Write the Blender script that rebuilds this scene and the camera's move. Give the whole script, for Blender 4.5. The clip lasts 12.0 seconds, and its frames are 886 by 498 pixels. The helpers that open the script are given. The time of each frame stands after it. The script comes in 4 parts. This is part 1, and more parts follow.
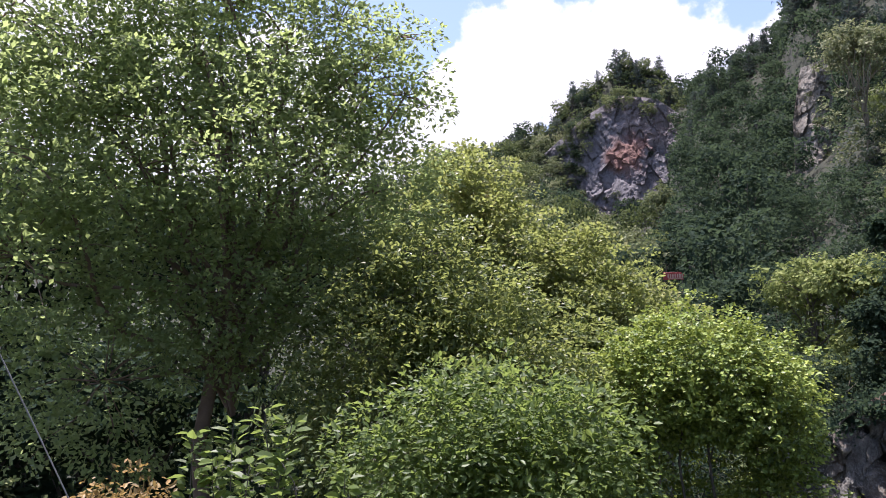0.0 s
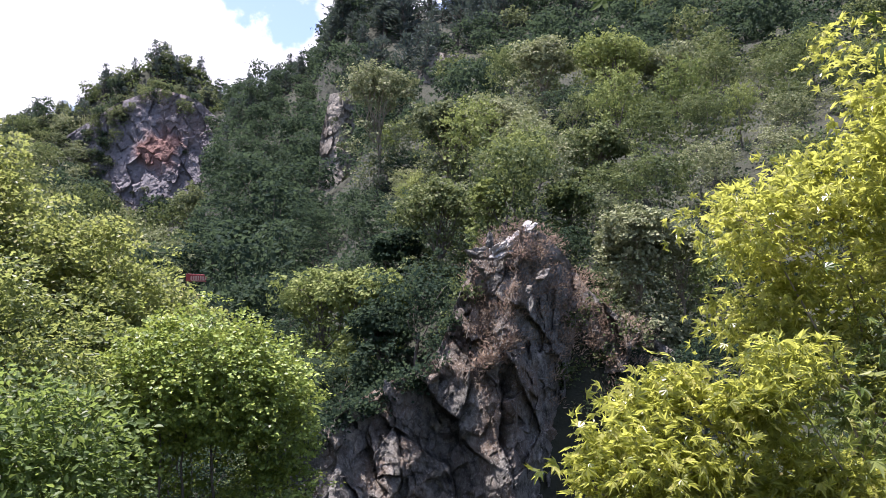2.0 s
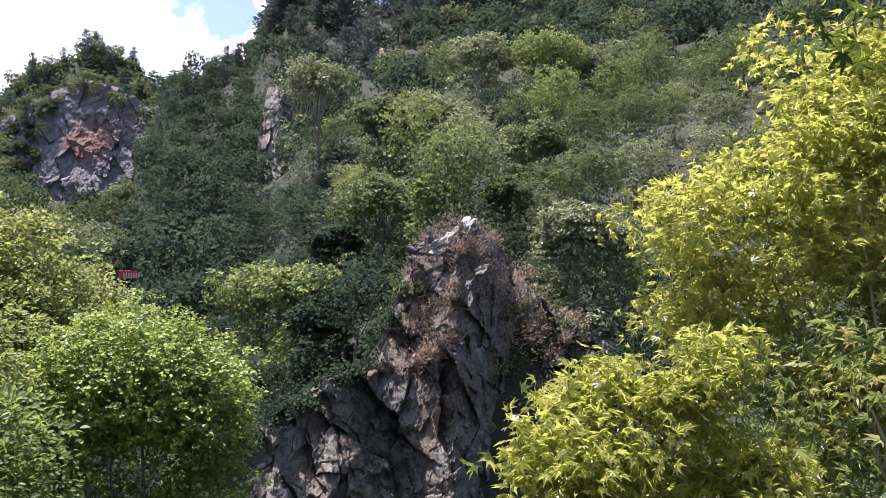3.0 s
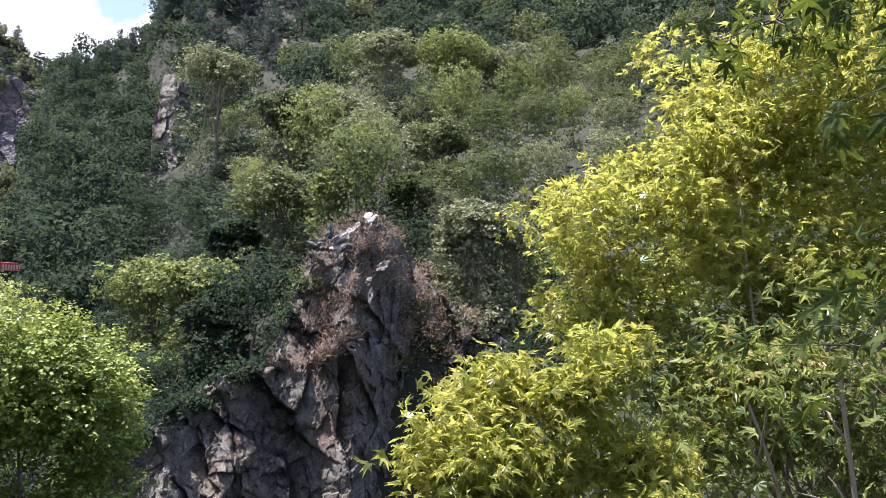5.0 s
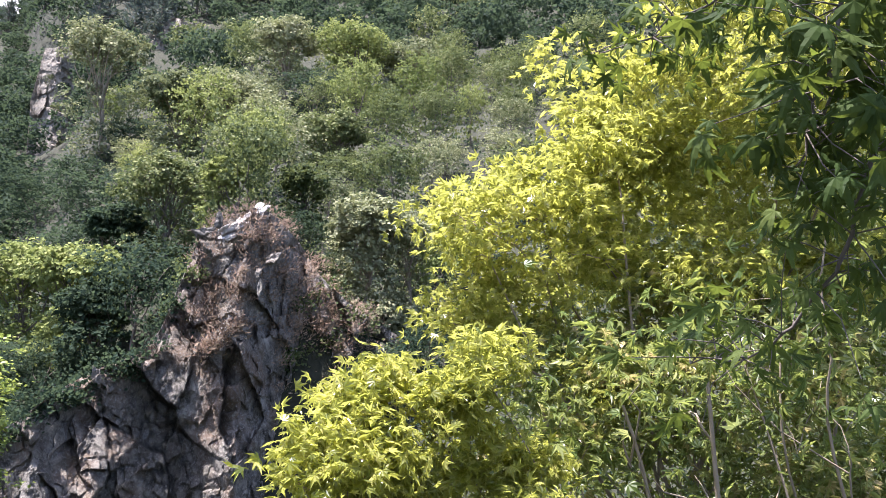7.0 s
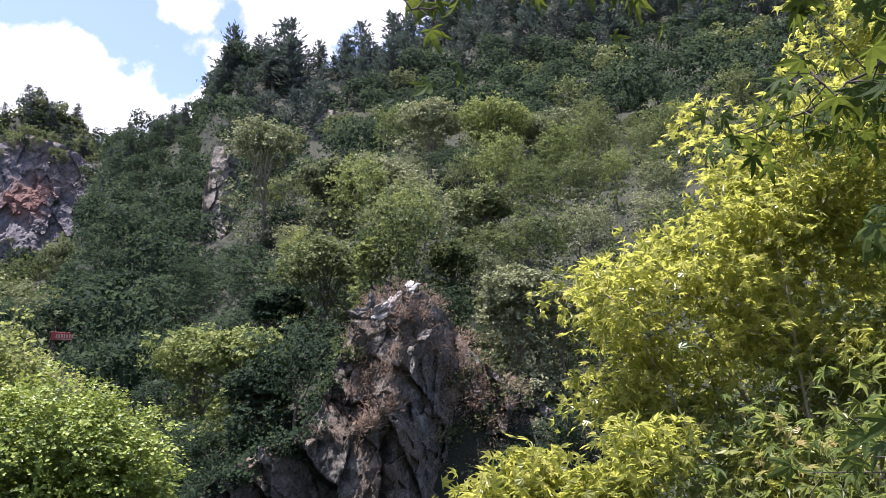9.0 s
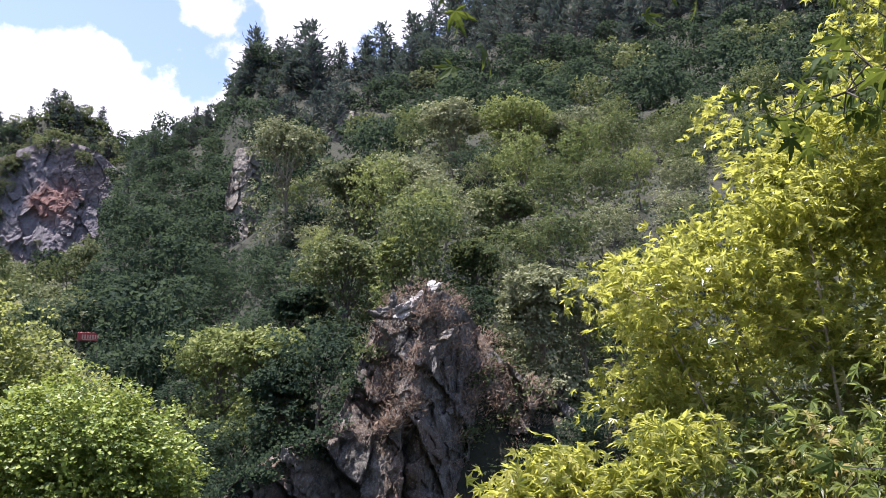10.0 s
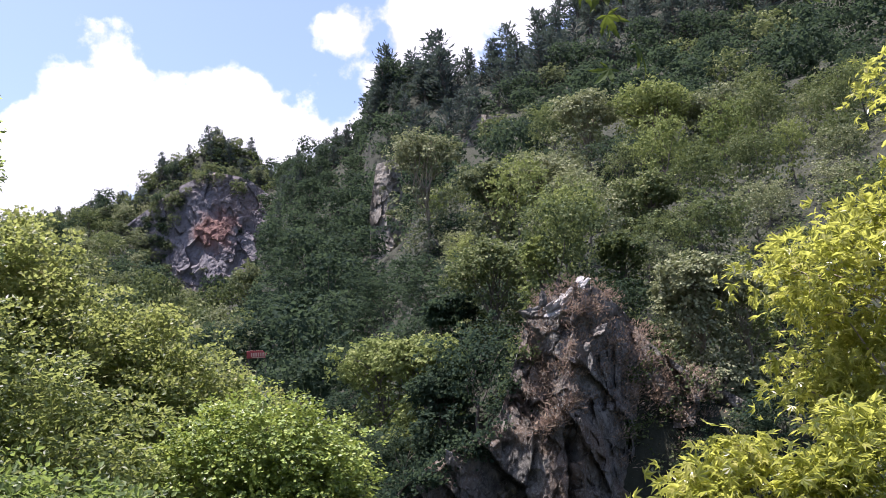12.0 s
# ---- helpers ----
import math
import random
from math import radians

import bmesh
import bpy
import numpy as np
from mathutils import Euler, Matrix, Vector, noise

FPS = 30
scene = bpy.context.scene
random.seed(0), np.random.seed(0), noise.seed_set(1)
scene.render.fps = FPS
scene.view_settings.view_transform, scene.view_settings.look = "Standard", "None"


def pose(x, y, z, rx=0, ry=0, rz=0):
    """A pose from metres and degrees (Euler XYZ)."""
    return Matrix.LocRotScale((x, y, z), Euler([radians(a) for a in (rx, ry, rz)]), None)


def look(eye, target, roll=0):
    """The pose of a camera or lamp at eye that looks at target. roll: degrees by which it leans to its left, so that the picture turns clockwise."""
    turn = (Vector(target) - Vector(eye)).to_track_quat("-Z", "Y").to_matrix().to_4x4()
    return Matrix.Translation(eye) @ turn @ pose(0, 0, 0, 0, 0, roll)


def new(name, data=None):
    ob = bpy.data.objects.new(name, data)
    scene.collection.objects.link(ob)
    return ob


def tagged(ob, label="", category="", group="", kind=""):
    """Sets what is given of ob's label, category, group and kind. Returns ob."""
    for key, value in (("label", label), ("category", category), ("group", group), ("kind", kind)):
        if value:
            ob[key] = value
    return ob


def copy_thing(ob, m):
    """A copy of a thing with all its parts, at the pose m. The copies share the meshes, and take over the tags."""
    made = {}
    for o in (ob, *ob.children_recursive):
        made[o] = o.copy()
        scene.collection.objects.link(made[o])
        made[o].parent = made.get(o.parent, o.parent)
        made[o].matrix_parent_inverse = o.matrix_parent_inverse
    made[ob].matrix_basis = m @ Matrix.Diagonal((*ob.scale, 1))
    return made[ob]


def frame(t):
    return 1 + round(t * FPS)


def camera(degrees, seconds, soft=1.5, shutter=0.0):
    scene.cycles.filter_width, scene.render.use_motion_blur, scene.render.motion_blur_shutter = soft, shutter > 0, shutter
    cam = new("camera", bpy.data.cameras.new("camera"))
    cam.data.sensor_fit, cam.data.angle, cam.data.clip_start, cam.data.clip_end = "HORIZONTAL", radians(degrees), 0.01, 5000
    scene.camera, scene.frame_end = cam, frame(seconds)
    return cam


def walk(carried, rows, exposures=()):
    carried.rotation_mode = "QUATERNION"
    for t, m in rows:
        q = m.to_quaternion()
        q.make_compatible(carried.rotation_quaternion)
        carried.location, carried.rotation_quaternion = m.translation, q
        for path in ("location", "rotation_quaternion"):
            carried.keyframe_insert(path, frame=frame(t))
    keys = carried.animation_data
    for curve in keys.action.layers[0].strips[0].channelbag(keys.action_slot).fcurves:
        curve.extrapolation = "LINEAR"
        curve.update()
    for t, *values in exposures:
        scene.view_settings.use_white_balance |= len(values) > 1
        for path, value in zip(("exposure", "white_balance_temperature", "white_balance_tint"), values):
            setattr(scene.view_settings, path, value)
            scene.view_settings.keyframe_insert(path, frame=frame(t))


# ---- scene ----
EYE_Z = 10.0          # the terrace from which the gorge is seen, above the stream
cam = camera(57.9, 12.0, soft=0.55)


def view(x, y, z, yaw, pitch, roll):
    """A hand-held pose: yaw to the right of +y, pitch upwards."""
    return Matrix.Translation((x, y, z + EYE_Z)) @ pose(0, 0, 0, 0, 0, -yaw) @ pose(0, 0, 0, 90 + pitch) @ pose(0, 0, 0, 0, 0, roll)


PATH = [
    (0, -0.239, -0.049, -0.058, -15.26, 4.86, -0.70),
    (0.5, -0.218, 0.000, -0.063, -1.53, 5.19, -0.10),
    (1, -0.175, -0.038, -0.066, 9.02, 5.33, 0.87),
    (1.5, -0.168, -0.100, -0.075, 15.73, 5.36, 1.40),
    (2, -0.134, -0.093, -0.066, 17.78, 5.18, 1.17),
    (2.5, -0.116, -0.088, -0.066, 20.26, 5.16, 0.91),
    (3, -0.086, -0.070, -0.072, 22.06, 4.96, 0.75),
    (3.5, -0.079, -0.074, -0.076, 24.33, 4.97, 0.67),
    (3.7, -0.072, -0.074, -0.073, 25.59, 4.97, 0.63),
    (5.5, -0.039, -0.045, -0.072, 29.92, 4.57, 1.15),
    (6, -0.025, -0.050, -0.072, 32.10, 3.99, 1.29),
    (6.5, 0.015, -0.040, -0.056, 36.45, 4.00, 2.05),
    (6.7, 0.028, -0.034, -0.050, 37.09, 4.07, 2.24),
    (8.3, 0.176, 0.020, 0.136, 29.17, 9.28, 1.19),
    (8.5, 0.172, 0.024, 0.132, 28.20, 9.31, 0.84),
    (9, 0.175, 0.060, 0.115, 25.77, 9.35, 0.73),
    (9.5, 0.195, 0.115, 0.103, 25.28, 9.35, 0.69),
    (10, 0.200, 0.140, 0.090, 24.23, 9.35, 0.73),
    (10.5, 0.180, 0.120, 0.084, 23.81, 9.31, 0.39),
    (11, 0.129, 0.054, 0.089, 20.93, 9.45, -1.10),
    (11.5, 0.085, 0.040, 0.094, 14.78, 9.57, -1.19),
    (12, 0.069, 0.060, 0.086, 13.91, 9.56, -2.45),
]
walk(cam, [(t, view(*p)) for t, *p in PATH],
     exposures=[(t, e, 6080, 25) for t, e in ((0, 1.1), (1.0, 1.1), (1.5, 1.3), (3.7, 1.36), (5.5, 1.57), (6.7, 2.05), (8.3, 1.24), (10.5, 1.24), (11.5, 1.06), (12, 1.1))])

# ---- light ----
SUN_AZ, SUN_EL = -60.0, 75.0


def polar(az, el, r):
    """A place seen from the terrace: azimuth to the right of +y, elevation, horizontal distance."""
    a = radians(az)
    return np.array((r * math.sin(a), r * math.cos(a), r * math.tan(radians(el)) + EYE_Z))


sun = new("sun", bpy.data.lights.new("sun", "SUN"))
sun.data.energy, sun.data.angle, sun.data.color = 5.0, radians(0.6), (1.0, 0.95, 0.86)
sun.matrix_world = look(Vector(polar(SUN_AZ, SUN_EL, 60)), Vector((0, 0, EYE_Z)))


def make_world():
    world = bpy.data.worlds.new("sky")
    scene.world = world
    world.use_nodes = True
    nt = world.node_tree
    N, L = nt.nodes, nt.links
    N.clear()

    def math_node(op, a, b=None, c=None):
        n = N.new("ShaderNodeMath")
        n.operation = op
        for i, v in enumerate((a, b, c)):
            if v is None:
                continue
            if isinstance(v, (int, float)):
                n.inputs[i].default_value = v
            else:
                L.new(v, n.inputs[i])
        return n.outputs[0]

    sky = N.new("ShaderNodeTexSky")
    sky.sky_type, sky.sun_disc = "NISHITA", False
    sky.sun_elevation, sky.sun_rotation = radians(SUN_EL), radians(SUN_AZ)
    sky.dust_density = 2.0
    coord = N.new("ShaderNodeTexCoord")
    ray = coord.outputs["Generated"]
    puffs = N.new("ShaderNodeTexNoise")
    puffs.inputs["Scale"].default_value, puffs.inputs["Detail"].default_value, puffs.inputs["Roughness"].default_value = 11.0, 8.0, 0.55
    L.new(ray, puffs.inputs["Vector"])
    best = None
    for az, el, size in CLOUDS:
        d = Vector(polar(az, el, 1.0)) - Vector((0, 0, EYE_Z))
        d.normalize()
        dist = N.new("ShaderNodeVectorMath")
        dist.operation = "DISTANCE"
        L.new(ray, dist.inputs[0])
        dist.inputs[1].default_value = d
        near = math_node("SUBTRACT", radians(size), dist.outputs["Value"])
        best = near if best is None else math_node("SMOOTH_MAX", best, near, 0.03)
    broken = N.new("ShaderNodeTexNoise")
    broken.inputs["Scale"].default_value, broken.inputs["Detail"].default_value = 2.6, 7.0
    L.new(ray, broken.inputs["Vector"])
    wide = math_node("MULTIPLY", math_node("SUBTRACT", broken.outputs["Fac"], 0.64), 0.6)
    up = N.new("ShaderNodeSeparateXYZ")
    L.new(ray, up.inputs[0])
    wide = math_node("SUBTRACT", wide, math_node("MULTIPLY", math_node("GREATER_THAN", up.outputs["Y"], 0.55), 0.5))
    shape = math_node("ADD", math_node("MAXIMUM", best, wide), math_node("MULTIPLY", math_node("SUBTRACT", puffs.outputs["Fac"], 0.5), 0.15))
    mask = N.new("ShaderNodeMapRange")
    mask.interpolation_type = "SMOOTHSTEP"
    mask.inputs["From Min"].default_value, mask.inputs["From Max"].default_value = -0.004, 0.012
    L.new(shape, mask.inputs["Value"])
    shade = N.new("ShaderNodeMapRange")
    shade.inputs["From Min"].default_value, shade.inputs["From Max"].default_value = 0.3, 0.7
    shade.inputs["To Min"].default_value, shade.inputs["To Max"].default_value = 0.52, 0.75
    L.new(puffs.outputs["Fac"], shade.inputs["Value"])
    blue = N.new("ShaderNodeBackground")
    blue.inputs["Strength"].default_value = 0.115
    L.new(sky.outputs[0], blue.inputs["Color"])
    white = N.new("ShaderNodeBackground")
    white.inputs["Color"].default_value = (0.97, 0.98, 1.0, 1)
    L.new(shade.outputs[0], white.inputs["Strength"])
    mix = N.new("ShaderNodeMixShader")
    L.new(mask.outputs[0], mix.inputs[0])
    L.new(blue.outputs[0], mix.inputs[1])
    L.new(white.outputs[0], mix.inputs[2])
    out = N.new("ShaderNodeOutputWorld")
    L.new(mix.outputs[0], out.inputs["Surface"])


# cumulus heads over the ridge: azimuth, elevation, angular radius in degrees
CLOUDS = [(-14, 12, 5.0), (-11.5, 15.5, 4.5), (-9.4, 19.5, 3.0), (-9.6, 22.5, 1.6), (-5, 17, 4.6), (-3.2, 19.6, 2.2), (-0.5, 18, 4.0), (3.5, 15, 4.3), (5.6, 17.0, 2.6), (8, 24.6, 2.6),
          (11, 20, 4.0), (13, 24.5, 4.0), (16, 28, 4.2), (21, 29, 5), (-20, 10, 5), (-28, 12, 8), (-40, 16, 9)]
make_world()


# ---- materials ----
def shader(name):
    m = bpy.data.materials.new(name)
    m.use_nodes = True
    nt = m.node_tree
    b = nt.nodes["Principled BSDF"]
    return m, nt, nt.nodes, nt.links, b


def ramp(N, L, source, stops):
    r = N.new("ShaderNodeValToRGB")
    e = r.color_ramp.elements
    while len(e) < len(stops):
        e.new(0.5)
    for el, (p, c) in zip(e, stops):
        el.position, el.color = p, (*c, 1)
    L.new(source, r.inputs[0])
    return r.outputs[0]


def noise_node(N, L, vec, scale, detail=5, rough=0.55):
    n = N.new("ShaderNodeTexNoise")
    n.inputs["Scale"].default_value, n.inputs["Detail"].default_value, n.inputs["Roughness"].default_value = scale, detail, rough
    if vec is not None:
        L.new(vec, n.inputs["Vector"])
    return n.outputs["Fac"]


def mix_rgb(N, L, fac, a, b, mode="MIX"):
    n = N.new("ShaderNodeMix")
    n.data_type, n.blend_type = "RGBA", mode
    for sock, v in ((n.inputs[0], fac), (n.inputs[6], a), (n.inputs[7], b)):
        if isinstance(v, (int, float)):
            sock.default_value = v
        elif isinstance(v, tuple):
            sock.default_value = (*v, 1)
        else:
            L.new(v, sock)
    return n.outputs[2]


def leaf_material(name, dark, mid, light, glow, through_light=0.4, rough=0.45, patch=0.5, odd=None, gloss=0.28, vary=0.62):
    """Leaves: three tones leaf by leaf, drifting in patches through the crown; light shines through the blade."""
    dark, mid, light, glow = [(r * 1.17, g, bl * 1.18) for r, g, bl in (dark, mid, light, glow)]
    m, nt, N, L, b = shader(name)
    geo = N.new("ShaderNodeNewGeometry")
    info = N.new("ShaderNodeObjectInfo")
    big = noise_node(N, L, geo.outputs["Position"], patch, 3)
    s = N.new("ShaderNodeMath")
    s.operation = "MULTIPLY_ADD"
    L.new(geo.outputs["Random Per Island"], s.inputs[0])
    s.inputs[1].default_value = vary
    s2 = N.new("ShaderNodeMath")
    s2.operation = "MULTIPLY_ADD"
    L.new(info.outputs["Random"], s2.inputs[0])
    s2.inputs[1].default_value = 0.42
    s3 = N.new("ShaderNodeMath")
    s3.operation = "MULTIPLY_ADD"
    L.new(big, s3.inputs[0])
    s3.inputs[1].default_value, s3.inputs[2].default_value = 0.6, -0.01 - vary / 2
    L.new(s3.outputs[0], s2.inputs[2])
    L.new(s2.outputs[0], s.inputs[2])
    stops = [(0.12, dark), (0.5, mid), (0.88, light)]
    if odd:
        stops = [(0.10, dark), (0.48, mid), (0.84, light), (0.97, odd)]
    col = ramp(N, L, s.outputs[0], stops)
    L.new(col, b.inputs["Base Color"])
    b.inputs["Roughness"].default_value = rough
    b.inputs["Specular IOR Level"].default_value = 0.06 if rough > 0.55 else gloss
    tr = N.new("ShaderNodeBsdfTranslucent")
    L.new(mix_rgb(N, L, 0.75, col, glow), tr.inputs["Color"])
    mx = N.new("ShaderNodeMixShader")
    mx.inputs[0].default_value = through_light
    L.new(b.outputs[0], mx.inputs[1])
    L.new(tr.outputs[0], mx.inputs[2])
    L.new(mx.outputs[0], N["Material Output"].inputs["Surface"])
    return m


def bark_material(name, dark, light, scale=6):
    m, nt, N, L, b = shader(name)
    geo = N.new("ShaderNodeNewGeometry")
    a = noise_node(N, L, geo.outputs["Position"], scale, 8, 0.65)
    c = noise_node(N, L, geo.outputs["Position"], scale * 0.3, 3)
    col = mix_rgb(N, L, c, ramp(N, L, a, [(0.3, dark), (0.7, light)]), light)
    L.new(col, b.inputs["Base Color"])
    b.inputs["Roughness"].default_value = 0.9
    bump = N.new("ShaderNodeBump")
    bump.inputs["Strength"].default_value, bump.inputs["Distance"].default_value = 0.6, 0.03
    L.new(a, bump.inputs["Height"])
    L.new(bump.outputs[0], b.inputs["Normal"])
    return m


def rock_material(name, tones, stain, stain_lo, stain_hi, unit=1.0, lichen=(0.31, 0.295, 0.255), patch=None):
    """Weathered limestone: tones by block, stains in patches, lichen, fine relief. unit: size of its grain."""
    m, nt, N, L, b = shader(name)
    geo = N.new("ShaderNodeNewGeometry")
    pos = geo.outputs["Position"]
    big = noise_node(N, L, pos, 0.35 / unit, 6, 0.6)
    mid = noise_node(N, L, pos, 1.7 / unit, 8, 0.62)
    fine = noise_node(N, L, pos, 7.0 / unit, 10, 0.75)
    col = ramp(N, L, mid, [(0.34, tones[0]), (0.5, tones[1]), (0.66, tones[2])])
    col = mix_rgb(N, L, ramp(N, L, big, [(stain_lo, (0, 0, 0)), (stain_hi, (1, 1, 1))]), col, stain)
    col = mix_rgb(N, L, ramp(N, L, fine, [(0.51, (0, 0, 0)), (0.61, (0.8, 0.8, 0.8))]), col, lichen)
    if patch:
        centre, size, tone = patch
        away = N.new("ShaderNodeVectorMath")
        away.operation = "DISTANCE"
        L.new(pos, away.inputs[0])
        away.inputs[1].default_value = centre
        soft = N.new("ShaderNodeMath")
        soft.operation = "MULTIPLY_ADD"
        L.new(mid, soft.inputs[0])
        soft.inputs[1].default_value = size * 1.6
        L.new(away.outputs["Value"], soft.inputs[2])
        edge = N.new("ShaderNodeMapRange")
        edge.inputs["From Min"].default_value, edge.inputs["From Max"].default_value = size * 1.75, size * 1.35
        L.new(soft.outputs[0], edge.inputs["Value"])
        col = mix_rgb(N, L, edge.outputs[0], col, tone)
    L.new(col, b.inputs["Base Color"])
    b.inputs["Roughness"].default_value = 0.92
    add = N.new("ShaderNodeMath")
    add.operation = "MULTIPLY_ADD"
    L.new(fine, add.inputs[0])
    add.inputs[1].default_value = 0.6
    L.new(mid, add.inputs[2])
    bump = N.new("ShaderNodeBump")
    bump.inputs["Strength"].default_value, bump.inputs["Distance"].default_value = 1.0, 0.36 * min(unit, 3.0)
    L.new(add.outputs[0], bump.inputs["Height"])
    L.new(bump.outputs[0], b.inputs["Normal"])
    return m


def soil_material():
    m, nt, N, L, b = shader("forest_soil")
    geo = N.new("ShaderNodeNewGeometry")
    pos = geo.outputs["Position"]
    a = noise_node(N, L, pos, 0.08, 6)
    c = noise_node(N, L, pos, 1.5, 8, 0.7)
    col = mix_rgb(N, L, a, ramp(N, L, c, [(0.3, (0.010, 0.017, 0.007)), (0.7, (0.024, 0.034, 0.013))]),
                  ramp(N, L, c, [(0.3, (0.014, 0.015, 0.008)), (0.7, (0.034, 0.032, 0.018))]))
    L.new(col, b.inputs["Base Color"])
    b.inputs["Roughness"].default_value = 0.95
    bump = N.new("ShaderNodeBump")
    bump.inputs["Strength"].default_value, bump.inputs["Distance"].default_value = 0.8, 0.3
    L.new(c, bump.inputs["Height"])
    L.new(bump.outputs[0], b.inputs["Normal"])
    return m


SOIL = soil_material()
ROCK = rock_material("grey_limestone", [(0.052, 0.049, 0.042), (0.140, 0.132, 0.113), (0.30, 0.284, 0.24)], (0.165, 0.120, 0.082), 0.49, 0.64, 0.75)
ROCK_PALE = rock_material("pale_limestone", [(0.15, 0.135, 0.112), (0.245, 0.22, 0.18), (0.34, 0.305, 0.25)], (0.20, 0.145, 0.10), 0.55, 0.72, 3.0)
ROCK_RED = rock_material("red_stained_limestone", [(0.135, 0.125, 0.135), (0.165, 0.152, 0.16), (0.205, 0.192, 0.195)], (0.22, 0.165, 0.145), 0.50, 0.66, 9.0, (0.215, 0.20, 0.205), patch=(Vector(polar(-2.2, 11.4, 265)), 10.0, (0.20, 0.108, 0.088)))
# air haze is painted into the blue-grey of this distant rock
ROCK_HAZE = rock_material("far_mountain", [(0.20, 0.24, 0.28), (0.27, 0.31, 0.35), (0.32, 0.36, 0.40)], (0.22, 0.27, 0.26), 0.5, 0.65, 40.0)
BARK = bark_material("dark_bark", (0.05, 0.042, 0.035), (0.14, 0.12, 0.10))
BARK_RED = bark_material("reddish_bark", (0.09, 0.055, 0.04), (0.22, 0.15, 0.11))
BARK_PALE = bark_material("pale_plane_bark", (0.10, 0.075, 0.05), (0.27, 0.225, 0.16), 3)
LEAF_BIG = leaf_material("big_tree_leaves", (0.036, 0.072, 0.032), (0.110, 0.170, 0.066), (0.23, 0.28, 0.12), (0.42, 0.60, 0.18), 0.6, 0.52, 0.35, (0.24, 0.17, 0.08), 0.2)
LEAF_MID = leaf_material("fresh_leaves", (0.038, 0.074, 0.022), (0.118, 0.172, 0.048), (0.25, 0.28, 0.088), (0.38, 0.50, 0.12), 0.45, 0.4, 0.5, (0.28, 0.22, 0.10))
LEAF_BROAD = leaf_material("broad_green_leaves", (0.050, 0.090, 0.025), (0.105, 0.175, 0.045), (0.18, 0.25, 0.07), (0.30, 0.46, 0.09), 0.42, 0.45, 0.7)
LEAF_VINE = leaf_material("vine_leaves", (0.034, 0.070, 0.016), (0.165, 0.265, 0.045), (0.33, 0.43, 0.082), (0.42, 0.58, 0.10), 0.24, 0.45, 0.6)
LEAF_PLANE = leaf_material("plane_leaves", (0.026, 0.050, 0.013), (0.165, 0.208, 0.045), (0.455, 0.495, 0.15), (0.66, 0.80, 0.13), 0.48, 0.25, 0.9, (0.50, 0.36, 0.14), 0.45)
# plane leaves again, with the shade under the crown mixed into their green
LEAF_NEAR = leaf_material("shade_toned_plane_leaves", (0.020, 0.042, 0.011), (0.038, 0.072, 0.017), (0.066, 0.100, 0.024), (0.22, 0.34, 0.04), 0.28, 0.6, 1.0)
LEAF_YOUNG = leaf_material("young_plane_leaves", (0.030, 0.060, 0.016), (0.095, 0.150, 0.036), (0.24, 0.29, 0.085), (0.40, 0.56, 0.11), 0.36, 0.26, 0.9, (0.34, 0.27, 0.12), 0.5)
LEAF_RUST = leaf_material("rusty_leaves", (0.12, 0.11, 0.04), (0.24, 0.19, 0.06), (0.36, 0.26, 0.09), (0.45, 0.36, 0.1), 0.3, 0.5, 1.0)
LEAF_SAGE = leaf_material("grey_green_leaves", (0.036, 0.062, 0.028), (0.135, 0.178, 0.082), (0.28, 0.33, 0.165), (0.28, 0.38, 0.14), 0.2, 0.6, 0.25, vary=0.4)
LEAF_HILL = leaf_material("hill_leaves", (0.016, 0.034, 0.013), (0.068, 0.106, 0.038), (0.20, 0.25, 0.10), (0.22, 0.32, 0.09), 0.2, 0.6, 0.2, vary=0.4)
# gorge shade is put into this green, well below plain leaf tones
LEAF_SHADE = leaf_material("shade_toned_forest_leaves", (0.009, 0.024, 0.013), (0.016, 0.036, 0.020), (0.034, 0.058, 0.028), (0.11, 0.19, 0.08), 0.28, 0.68, 0.1, vary=0.4)
# blue-green needles, lightened and blued further to imitate the haze of distance
LEAF_PINE = leaf_material("hazed_pine_needles", (0.034, 0.058, 0.050), (0.058, 0.088, 0.070), (0.092, 0.124, 0.092), (0.12, 0.19, 0.11), 0.18, 0.65, 0.15, vary=0.4)
LEAF_DRY = leaf_material("dry_scrub", (0.075, 0.07, 0.04), (0.17, 0.155, 0.088), (0.32, 0.285, 0.17), (0.40, 0.34, 0.24), 0.25, 0.7, 0.8)
LEAF_LIME = leaf_material("yellow_green_leaves", (0.050, 0.085, 0.025), (0.135, 0.195, 0.055), (0.24, 0.30, 0.095), (0.28, 0.40, 0.10), 0.24, 0.6, 0.3, vary=0.4)


# ---- mesh helpers ----
def to_mesh(name, verts, tris, mat, smooth=False):
    me = bpy.data.meshes.new(name)
    verts, tris = np.asarray(verts, np.float32), np.asarray(tris, np.int32)
    me.vertices.add(len(verts))
    me.vertices.foreach_set("co", verts.ravel())
    me.loops.add(tris.size)
    me.loops.foreach_set("vertex_index", tris.ravel())
    me.polygons.add(len(tris))
    me.polygons.foreach_set("loop_start", np.arange(0, tris.size, tris.shape[1], dtype=np.int32))
    me.polygons.foreach_set("use_smooth", np.full(len(tris), smooth))
    me.update(calc_edges=True)
    me.validate()
    me.materials.append(mat)
    return me


def part(name, me, parent, label=""):
    ob = new(name, me)
    ob.parent = parent
    return tagged(ob, label)


